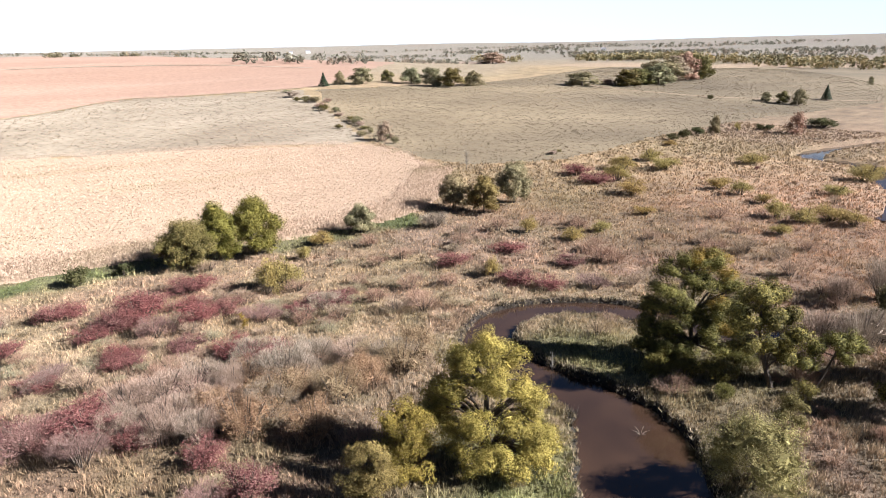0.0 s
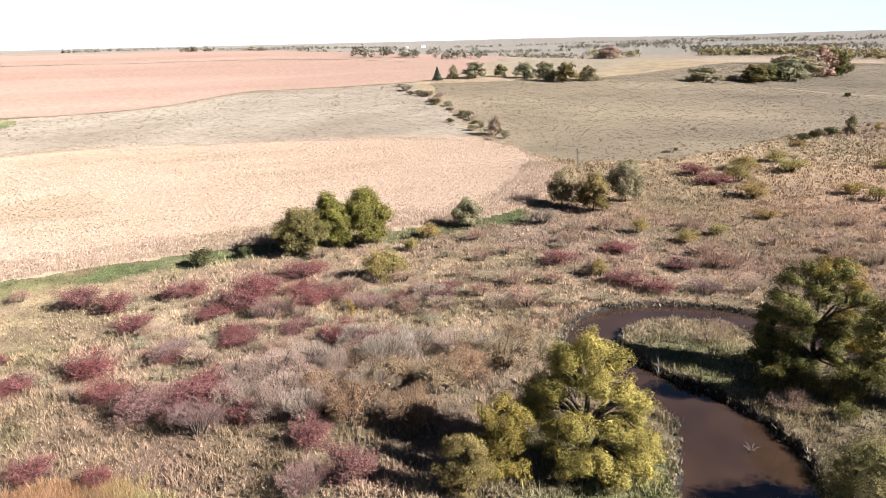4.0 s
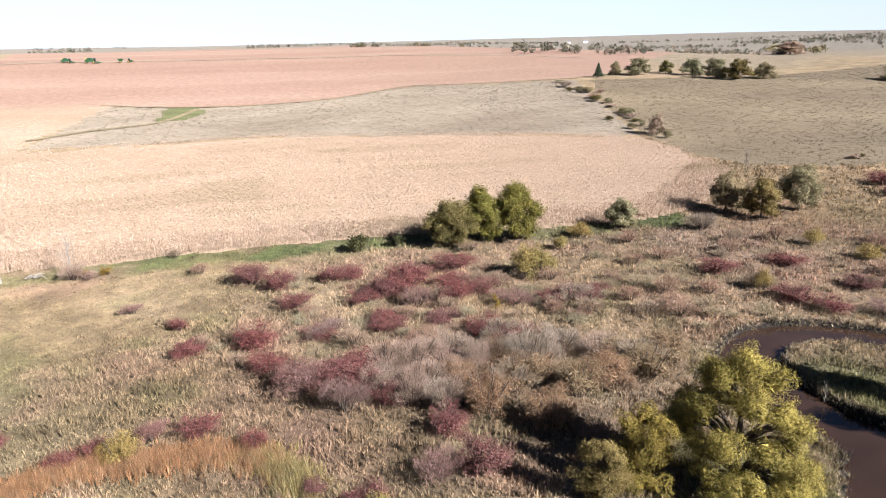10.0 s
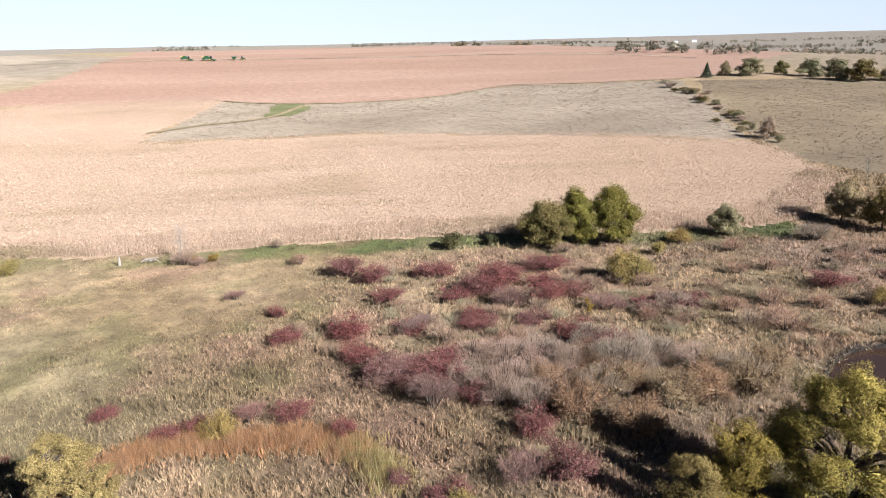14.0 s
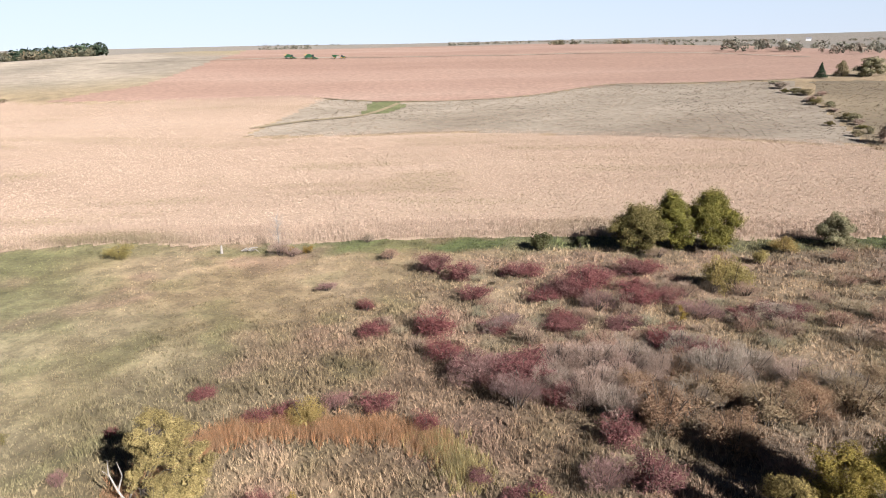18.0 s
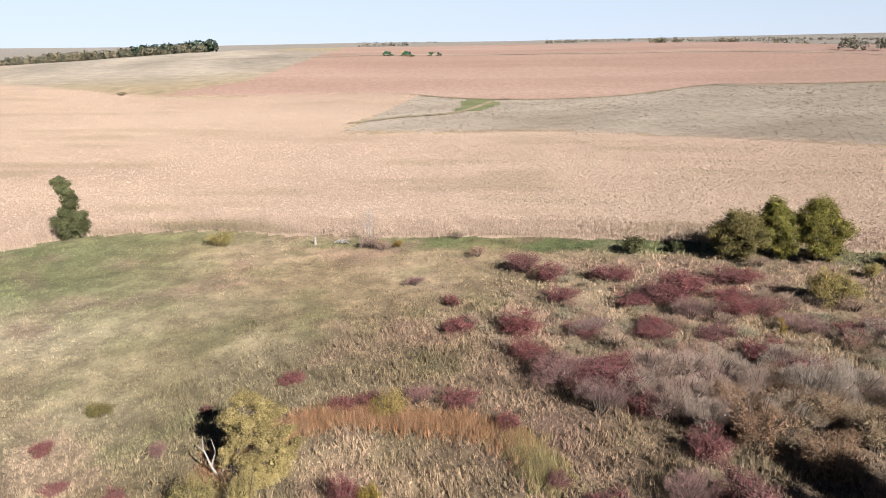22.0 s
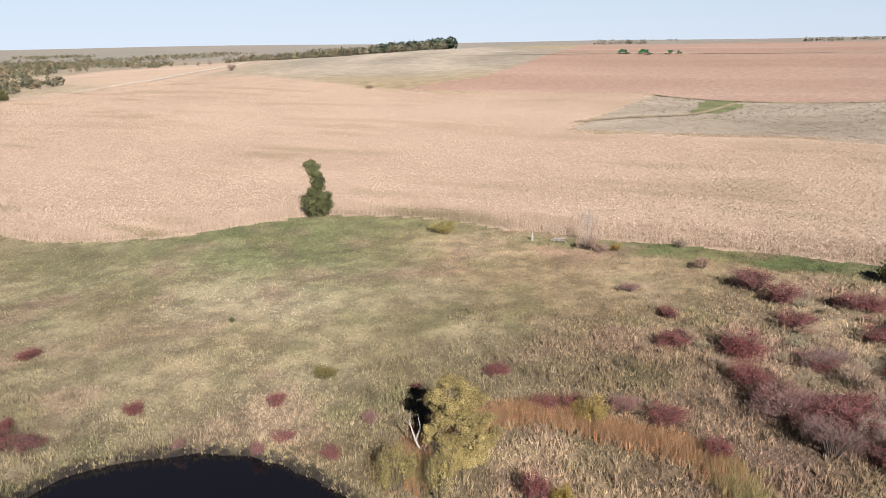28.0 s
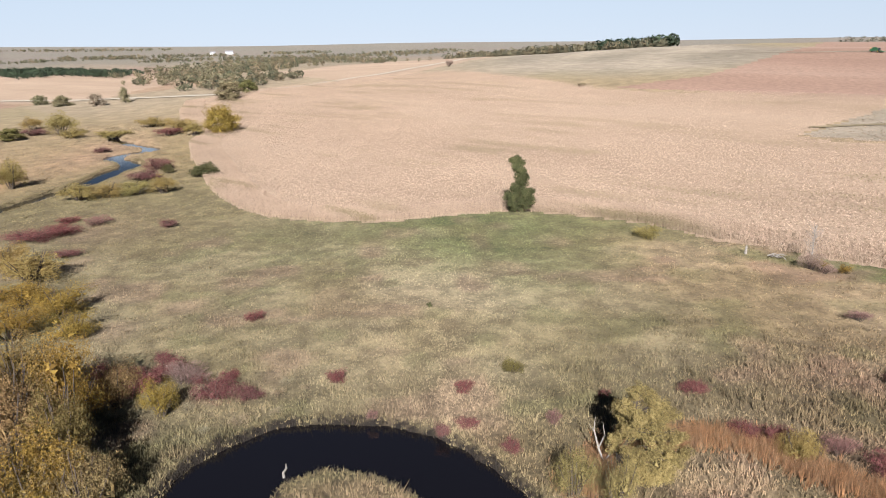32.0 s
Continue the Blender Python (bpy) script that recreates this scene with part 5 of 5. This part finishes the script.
plant_all([shrub("meadow_brush", "low pinkish-brown brush in the dry meadow", "brush", s, "brush", 12, 1500, 0.07, 1, "meadow brush") for s in (221, 222, 223)],
          brush(60, 1, -25, 112, 30, 14, 3, 6.5) + brush(26, 2, 42, 160, 32, 28, 4, 7) + brush(20, 3, -40, 88, 18, 8, 2.5, 5) + brush(14, 4, 62, 100, 12, 14, 4, 7) + brush(24, 9, 55, 74, 9, 8, 1.8, 4), 1.0)
plant_all([shrub("sedge_clump", "pale straw-coloured sedge mound", "sedge", s, "sedge", 8, 900, 0.08, 1, "sedge mounds") for s in (231, 232)],
          brush(50, 5, -5, 118, 28, 12, 2.5, 4.5) + brush(24, 6, -60, 94, 10, 8, 2, 4) + brush(12, 7, 12, 75, 3, 6, 1.5, 3) + brush(14, 8, -82, -14, 5, 6, 1.5, 3), 0.9)
plant_all([yel(s) for s in (111, 112, 113)], YEL_A + YEL_B, 1.0)
plant_all([shrub("bank_shrub", "green and gold leafy shrub under the bank trees", "shrub", s, "bankleaf", 14, 7000, 0.034, 0, "bank shrubs") for s in (241, 242)],
          [(37.0, 87.0, 5.5, 4.0), (33.0, 88.5, 5.0, 3.6), (29.0, 89.5, 5.0, 3.4), (41.0, 90.0, 5.0, 4.2), (36.0, 82.5, 3.6, 2.2), (46.5, 82.0, 4.0, 2.6), (31.0, 93.0, 5.5, 4.0)])
plant_all([shrub("meadow_bush", "low grey-green bush alone in the meadow", "bush", 251, "olive_yellow", 12, 4000, 0.04)], [(-88.6, 25.2, 3.6, 2.2)])
plant_all([gry(s) for s in (121, 122, 123)], GREY, 0.95, 1.05)
plant_all([rst(s) for s in (131, 132, 133)], RUSTSHRUB, 0.95, 1.05)
plant_all([drk(s) for s in (141, 142)], DARKBUSH, 1.0)
plant_all([thk(s) for s in (151, 152, 153)], THICKET, 1.08, 1.05)
plant_all([shrub("gold_shrub", "yellow willow shrub by the creek", "shrub", s, "gold", 14, 9000, 0.022, 0, "gold shrubs") for s in (161, 162)], YELLOWSHRUB, 0.85)
plant_all([shrub("pond_shrub", "olive-gold willow shrub with bare stems by the pool", "shrub", s, "pool_willow", 22, 11000, 0.02, 0, "pool shrubs") for s in (171, 172)], PONDSHRUB, 1.0)
plant_all([shrub("far_bush", "small bush along the old fence line", "bush", s, m_, 8, 700, 0.11, 0, "fence line bushes") for s, m_ in ((181, "oak"), (182, "greygreen"), (183, "twig"))], FARBUSH, 0.85, 0.85)


def fartree(seed, mat, label, name="field_tree", n=3000, low=-0.08):
    """A whole tree one metre high and wide, for trees far off."""
    return tree(name, label, "tree", lobes(seed, 0.95, 0.98, low, 8, 0.5), mat, n, 0.075, ((0, 0, 0), (0.01, 0, 0.3), (0, 0.01, 0.7)), seed=seed, base=0.03, limbs=False)


plant_all([fartree(191, "greygreen", "broad olive-green tree in a windbreak row", "row_tree"), fartree(192, "greygreen", "broad grey-green tree in a windbreak row", "row_tree"),
           fartree(193, "oak", "rounded olive-green tree in the valley", "row_tree")], ROWTREE)
plant_all([fartree(194, "greygreen", "grey-leaved tree in the grove", "grove_tree"), fartree(195, "brush", "nearly bare tree in the grove", "grove_tree"), fartree(196, "oak", "olive tree in the grove", "grove_tree")], GROVE)
plant_all([fartree(197, "brush", "thin grey autumn tree in the pasture", "field_tree", 1400), fartree(198, "greygreen", "thin grey-green tree in the valley", "field_tree", 1600)], FARTREE)


def pine(seed):
    rng = np.random.default_rng(seed)
    thing = empty_thing("spruce", "dark green conical spruce in the pasture", "tree", "spruces")
    part("trunk", mesh_py("trunk", tube(((0, 0, 0), (0, 0, 0.9)), (0.03, 0.005), 6), MAT["bark"]), thing)
    z = 0.08 + 0.92 * rng.uniform(0, 1, 1100) ** 1.4
    a, r = rng.uniform(0, 6.28, 1100), (1.02 - z) * 0.46 * rng.uniform(0.6, 1.1, 1100)
    p = np.stack([r * np.cos(a), r * np.sin(a), z], 1)
    v, f = leaves(rng, p, np.stack([np.cos(a), np.sin(a), 0.6 + 0 * a], 1), 0.09, 0.4)
    part("crown", mesh_from("crown", v, f, MAT["pine"]), thing)
    return thing


plant_all([pine(201)], PINE, 1.0, 1.1)


# ---- far woods, as stuff ----
def woods(seed, spots, name, label, colours, tall=(7, 13), per=34):
    """Belts of far trees: each spot is east, north, half length, half depth, bearing in degrees, count."""
    rng = np.random.default_rng(seed)
    vs, cs = [], []
    for ex, no, a, b, turn, n in spots:
        p, q = rng.uniform(-a, a, n), rng.uniform(-b, b, n)
        w = radians(turn)
        x, y = ex + p * math.cos(w) - q * math.sin(w), no + p * math.sin(w) + q * math.cos(w)
        z = height(x, y)
        for i in range(n):
            h = rng.uniform(*tall)
            wd = h * rng.uniform(0.38, 0.6)
            d = rng.normal(0, 1, (per, 3))
            d /= np.linalg.norm(d, axis=1, keepdims=True)
            c = d * np.array((wd, wd, h * 0.45)) * rng.uniform(0.6, 1.0, (per, 1)) + np.array((x[i], y[i], z[i] + h * 0.52))
            v, _ = leaves(rng, c, d + np.array((0, 0, 0.3)), h * 0.32)
            vs.append(v)
            cs.append(np.tile(np.array(colours[rng.integers(len(colours))]) * rng.uniform(0.75, 1.25), (len(v), 1)))
    v, c = np.concatenate(vs), np.concatenate(cs)
    stuff(name, (v, np.arange(len(v)).reshape(-1, 3), c), MAT["far"], label, "woods")


# wood colours with the haze of distance painted in, paler and greyer
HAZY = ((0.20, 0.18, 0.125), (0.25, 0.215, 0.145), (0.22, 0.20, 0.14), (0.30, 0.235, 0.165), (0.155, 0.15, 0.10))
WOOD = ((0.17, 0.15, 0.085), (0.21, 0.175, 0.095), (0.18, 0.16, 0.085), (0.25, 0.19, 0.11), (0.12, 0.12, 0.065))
SHELTER = ((0.12, 0.115, 0.07), (0.17, 0.15, 0.085), (0.22, 0.175, 0.10))
BELT = ((0.31, 0.25, 0.11), (0.37, 0.28, 0.12), (0.24, 0.21, 0.10))
CEDAR = ((0.035, 0.055, 0.028), (0.06, 0.08, 0.04))
woods(70, ((-983, -124, 162, 60, 164, 132), (-713, -70, 60, 40, 159, 88), (-1375, -110, 276, 90, 157, 264), (-1921, 197, 507, 90, 151, 286), (-1401, 66, 536, 20, 7, 66), (-1990, -427, 221, 80, 108, 176), (-2845, -835, 292, 120, 90, 176), (-2276, -69, 84, 80, 127, 88), (-1859, -570, 158, 60, 126, 90), (-1679, -214, 163, 80, 97, 140), (-1064, -138, 102, 120, 50, 120), (-1318, -1, 142, 60, 80, 110), (-837, -138, 73, 50, 56, 70), (-620, 1142, 18, 15, 29, 16),), "woodland", "mixed autumn woods in the distance", WOOD, (5, 11))
woods(71, ((-589, 1159, 9, 10, 27, 7), (-497, 1147, 12, 10, 23, 9), (-497, 1415, 30, 15, 19, 10),), "woodland", "mixed autumn woods in the distance", WOOD, (5, 11))
woods(72, ((391, 1424, 128, 60, 0, 198), (517, 1137, 158, 40, -21, 132), (102, 1478, 125, 30, -81, 30), (519, 995, 79, 25, -46, 50),), "tree_belt", "yellowing poplar belt across the valley", BELT, (9, 16))
woods(73, ((-1202, -377, 162, 30, 42, 300), (-1242, -476, 155, 20, 29, 100),), "cedar_plantation", "dark green plantation of young conifers", CEDAR, (7, 11))
woods(74, ((-1068, 425, 112, 30, 55, 330), (-1286, 309, 104, 40, 30, 140),), "woodland", "tall mixed shelter wood on the skyline", SHELTER, (7, 16))
woods(75, ((-1030, 474, 56, 14, 50, 70),), "woodland", "dark conifers on the skyline", CEDAR, (12, 20))
woods(76, ((-1110, 2634, 194, 60, 51, 66), (-934, 2932, 287, 80, -23, 110), (-24, 1236, 478, 60, 76, 88), (-1403, 2626, 199, 80, 3, 55), (543, 1934, 218, 150, -21, 176), (809, 1584, 197, 150, 15, 176), (222, 2377, 216, 120, 26, 198), (-1315, 2023, 171, 50, -33, 44), (-2806, 2406, 154, 40, 22, 35), (-2639, 2565, 60, 20, -4, 8), (-139, 720, 68, 30, 18, 35), (488, 2593, 254, 60, 1, 110), (906, 2374, 222, 60, -8, 110), (969, 1803, 127, 60, -5, 90),), "woodland", "half-bare woods on the far ridges, paled by painted haze", HAZY, (5, 11))
woods(77, ((411, 1670, 129, 30, -3, 60), (622, 1360, 120, 30, -25, 70), (-123, 1940, 159, 40, 22, 60), (-947, 2829, 314, 60, 18, 70), (-1441, 1236, 70, 30, 49, 40), (-1102, 1547, 44, 30, 35, 30), (-725, 2066, 209, 40, 19, 60), (49, 2766, 443, 60, 12, 120), (899, 2608, 487, 60, -31, 140), (562, 1925, 451, 50, -36, 120),), "woodland", "half-bare woods on the far ridges, paled by painted haze", HAZY, (5, 11))

# ---- machines in the ploughed field ----
def box(sx, sy, sz, x=0, y=0, z=0, bevel=0.08, taper=1.0):
    bm = bmesh.new()
    bmesh.ops.create_cube(bm, size=1)
    for v in bm.verts:
        k = taper if v.co.z > 0 else 1
        v.co = Vector((v.co.x * sx * k + x, v.co.y * sy * k + y, v.co.z * sz + z))
    bmesh.ops.bevel(bm, geom=bm.edges[:], offset=bevel, segments=2, affect="EDGES")
    return bm


def bm_part(name, bm, mat, parent, label=""):
    me = bpy.data.meshes.new(name)
    bm.to_mesh(me)
    bm.free()
    me.materials.append(MAT[mat])
    return part(name, me, parent, label)


def drum(r, w, x, y, z, axis="Y", inner=0.0, seg=20):
    bm = bmesh.new()
    bmesh.ops.create_cone(bm, cap_ends=True, segments=seg, radius1=r, radius2=r, depth=w)
    bmesh.ops.bevel(bm, geom=[e for e in bm.edges if e.calc_face_angle(0) > 1.0], offset=min(r, w) * 0.15, segments=2, affect="EDGES")
    rot = {"Y": Matrix.Rotation(math.pi / 2, 4, "X"), "X": Matrix.Rotation(math.pi / 2, 4, "Y"), "Z": Matrix()}[axis]
    bmesh.ops.transform(bm, matrix=Matrix.Translation((x, y, z)) @ rot, verts=bm.verts)
    return bm


def wheel(parent, r, w, x, y):
    tyre = bm_part("wheel", drum(r, w, x, y, r), "rubber", parent, "large black tyre")
    bm_part("rim", drum(r * 0.52, w * 1.04, x, y, r), "machine_yellow", tyre, "yellow rim")


def combine():
    """A combine harvester, its header towards +x."""
    c = empty_thing("combine_harvester", "green combine harvester with yellow wheels in the ploughed field", "combine")
    bm_part("body", box(5.2, 2.9, 1.9, -0.9, 0, 2.3, 0.15, 0.96), "machine_green", c)
    bm_part("grain_tank", box(3.0, 2.8, 0.9, -1.0, 0, 3.65, 0.1, 1.12), "machine_green", c)
    bm_part("cab", box(1.5, 2.0, 1.7, 2.3, 0, 2.75, 0.12, 0.94), "dark_glass", c, "dark glazed cab")
    bm_part("cab_roof", box(1.7, 2.2, 0.2, 2.3, 0, 3.7, 0.06), "machine_green", c)
    bm_part("feeder_house", box(2.2, 1.3, 0.8, 3.0, 0, 1.2, 0.1), "machine_green", c)
    head = bm_part("header", box(1.3, 8.6, 0.8, 4.6, 0, 0.85, 0.1), "machine_green", c, "wide green header")
    for k in range(9):
        bm_part("snout", box(1.3, 0.35, 0.35, 5.6, -4 + k, 0.55, 0.1, 0.5), "machine_green", head)
    bm_part("unloading_auger", drum(0.2, 5.2, -2.2, 1.5, 3.6, "X"), "machine_yellow", c, "folded unloading auger")
    bm_part("rear_hood", box(1.4, 2.4, 1.4, -4.0, 0, 2.0, 0.2, 0.8), "machine_green", c)
    for y in (-1.7, 1.7):
        wheel(c, 1.0, 0.75, 1.6, y)
        wheel(c, 0.65, 0.5, -3.2, y * 0.85)
    return c


def tractor():
    c = empty_thing("tractor", "green tractor with yellow wheels pulling a grain cart", "tractor")
    bm_part("bonnet", box(2.4, 0.9, 1.0, 1.2, 0, 1.7, 0.12, 0.9), "machine_green", c)
    bm_part("cab", box(1.6, 1.7, 1.6, -0.6, 0, 2.3, 0.1, 0.92), "dark_glass", c, "dark glazed cab")
    bm_part("cab_roof", box(1.8, 1.9, 0.2, -0.6, 0, 3.2, 0.06), "machine_green", c)
    bm_part("chassis", box(4.0, 0.8, 0.6, 0.3, 0, 1.0, 0.08), "machine_green", c)
    bm_part("exhaust", drum(0.07, 1.2, 1.0, 0.5, 2.6, "Z"), "steel", c)
    for y in (-1.1, 1.1):
        wheel(c, 1.0, 0.6, -0.9, y)
        wheel(c, 0.7, 0.5, 1.9, y * 0.95)
    return c


def cart():
    c = empty_thing("grain_cart", "green grain cart hitched to the tractor", "cart")
    bm = box(5.0, 3.0, 1.9, 0, 0, 2.4, 0.1)
    for v in bm.verts:
        if v.co.z < 2.2:
            v.co.x *= 0.55
            v.co.y *= 0.6
    bm_part("hopper", bm, "machine_green", c, "funnel-shaped green hopper")
    bm_part("drawbar", box(2.4, 0.3, 0.25, 3.2, 0, 0.8, 0.05), "steel", c)
    bm_part("auger", drum(0.2, 3.6, 2.0, 0.9, 2.8, "X"), "machine_green", c)
    for y in (-1.5, 1.5):
        wheel(c, 0.9, 0.7, 0, y)
    return c


first = combine()
first.matrix_basis = stand(-519.9, 447.9, radians(40), (1, 1, 1), 0)
copy_thing(first, stand(-503.9, 458.7, radians(40), (1.12, 1.12, 1.12), 0))
cart().matrix_basis = stand(-488, 474.5, radians(42), (1, 1, 1), 0)
tractor().matrix_basis = stand(-482.5, 479.5, radians(42), (1, 1, 1), 0)


# ---- small things along the corn and in the creek ----
def wood(name, label, category, shapes, mat, x, y, turn=0.0):
    return tagged(new(name, mesh_py(name, join_shapes(shapes), MAT[mat])), label, category), stand(x, y, turn)


stump, m_ = wood("dead_stump", "pale weathered broken tree stump at the corn edge", "stump",
                 [tube(((0, 0, 0), (0.05, 0, 1.0), (0, 0.05, 1.7), (0.1, 0.05, 2.2)), (0.36, 0.28, 0.24, 0.08), 8), tube(((0, 0, 1.2), (0.3, 0.1, 1.6)), (0.09, 0.03), 5)], "palebark", -134.5, 91)
stump.matrix_basis = m_
fallen = []
rng0 = np.random.default_rng(77)
for k in range(9):
    a, l = rng0.uniform(-0.9, 0.9), rng0.uniform(1.5, 3.2)
    fallen.append(tube(((-2 + 0.3 * k, 0, 0.3), (-2 + 0.3 * k + l * 0.5 * math.cos(a), l * 0.5 * math.sin(a), 0.9), (-2 + 0.3 * k + l * math.cos(a), l * math.sin(a), rng0.uniform(0.3, 1.5))), (0.13, 0.09, 0.03), 5))
dead, m_ = wood("fallen_tree", "bleached fallen tree with bare limbs in the grass", "dead wood", fallen, "palebark", -130, 95.5, 0.6)
dead.matrix_basis = m_
snag, m_ = wood("dead_sapling", "leafless pale sapling at the water's edge", "dead tree",
                [tube(((0, 0, 0), (0.1, 0, 2.0), (0.05, 0.1, 4.2)), (0.08, 0.05, 0.02), 5)] +
                [tube(((0.05, 0, 1.0 + 0.3 * k), (0.05 + 0.5 * math.cos(k * 2.1), 0.5 * math.sin(k * 2.1), 2.0 + 0.3 * k)), (0.035, 0.012), 4) for k in range(8)], "palebark", 15.0, 93.5)
snag.matrix_basis = m_
log = tagged(new("drift_log", mesh_py("drift_log", tube(((-1.4, -0.2, -0.05), (-0.5, 0.1, 0.12), (0.4, -0.05, 0.14), (1.5, 0.25, 0.02)), (0.16, 0.15, 0.12, 0.05), 8), MAT["palebark"])),
             "bleached log lying in the dark pool", "log")
log.matrix_basis = Matrix.Translation((-70.6, -6.3, WATER_Z)) @ Matrix.Rotation(radians(170), 4, "Z")
brush = tagged(new("drift_branch", mesh_py("drift_branch", join_shapes([tube(((0, 0, -0.2), (0.5 * math.cos(k), 0.5 * math.sin(k), 0.3), (1.1 * math.cos(k), 1.1 * math.sin(k), 0.5)), (0.05, 0.03, 0.01), 4)
                                                                         for k in range(6)]), MAT["palebark"])), "snagged bare branch in the creek", "branch")
brush.matrix_basis = Matrix.Translation((23.2, 75.5, WATER_Z))
place(tree("yellow_sapling", "bright yellow sapling standing over the thicket", "tree", ((0, 0, 4.0, 0.5), (0.35, 0.1, 3.3, 0.6), (-0.35, 0, 4.4, 0.4), (0.1, 0, 2.6, 0.6)), "gold", 800, 0.16,
           ((0, 0, 0), (0, 0.05, 2), (0, 0, 4)), seed=31, base=0.05, limbs=False), -33.3, 105.2)

# reed bed by the pool
rng1 = np.random.default_rng(61)
line_ = curve(((-60, 25), (-66, 31), (-67.5, 38), (-65, 46), (-58, 51), (-51, 55.5), (-44, 56.5), (-38, 53)), 0.25)
pick_ = rng1.integers(0, len(line_), 6500)
off_ = rng1.normal(0, 1.3, (6500, 2))
rx_, ry_ = line_[pick_, 0] + off_[:, 0], line_[pick_, 1] + off_[:, 1]
tone_ = np.where((rng1.uniform(0, 1, 6500) < smooth(-50, -40, rx_))[:, None], np.array((0.43, 0.325, 0.13)), np.array((0.47, 0.255, 0.12))) * rng1.uniform(0.75, 1.3, (6500, 1))
tone_[rng1.uniform(0, 1, len(tone_)) < 0.4] *= np.array((0.95, 1.08, 1.25))
tone_ *= rng1.uniform(0.7, 1.35, (6500, 1))
stuff("reed_bed", blades(rng1, rx_, ry_, height(rx_, ry_), tone_, 9, 0.6, 1.9, 0.032, 0.24), MAT["reed"], "orange-brown reeds in a curved bed", "reeds")


def farm_house(label, w, d, h, roof):
    """A far farm building: walls, gabled roof, door and windows."""
    b = empty_thing("farm_building", label, "building", "far farmsteads")
    bm_part("wall", box(w, d, h, 0, 0, h / 2, 0.05), "white_wall", b)
    bm = bmesh.new()
    corner = [bm.verts.new(c) for c in ((-w * 0.53, -d * 0.55, h), (w * 0.53, -d * 0.55, h), (w * 0.53, d * 0.55, h), (-w * 0.53, d * 0.55, h), (-w * 0.53, 0, h + roof), (w * 0.53, 0, h + roof))]
    for f in ((0, 1, 5, 4), (2, 3, 4, 5), (0, 4, 3), (1, 2, 5), (3, 2, 1, 0)):
        bm.faces.new([corner[i] for i in f])
    bm_part("roof", bm, "grey_roof", b)
    bm_part("door", box(w * 0.2, 0.2, h * 0.6, 0, -d / 2 - 0.05, h * 0.3, 0.03), "dark_glass", b)
    for k in (-0.3, 0.3):
        bm_part("window", box(w * 0.12, 0.2, h * 0.25, w * k, -d / 2 - 0.05, h * 0.6, 0.03), "dark_glass", b)
    return b


farm_house("white farm building with a grey roof in the distance", 16, 10, 6, 3.6).matrix_basis = stand(-2279, -312, -1.43, (1, 1, 1), 0.3)
farm_house("white farm building with a grey roof in the distance", 24, 12, 7, 4.2).matrix_basis = stand(-2305, -267, -1.46, (1, 1, 1), 0.3)
farm_house("white farm building with a grey roof in the distance", 18, 12, 8, 4.8).matrix_basis = stand(-532, 2851, -2.96, (1, 1, 1), 0.3)
farm_house("white farm building with a grey roof in the distance", 14, 10, 6, 3.6).matrix_basis = stand(-592, 2819, -2.93, (1, 1, 1), 0.3)
farm_house("white farm building with a grey roof in the distance", 14, 10, 6, 3.6).matrix_basis = stand(497, 2246, 2.92, (1, 1, 1), 0.3)
farm_house("white farm building with a grey roof in the distance", 12, 9, 6, 3.6).matrix_basis = stand(-1223, 442, -1.92, (1, 1, 1), 0.3)
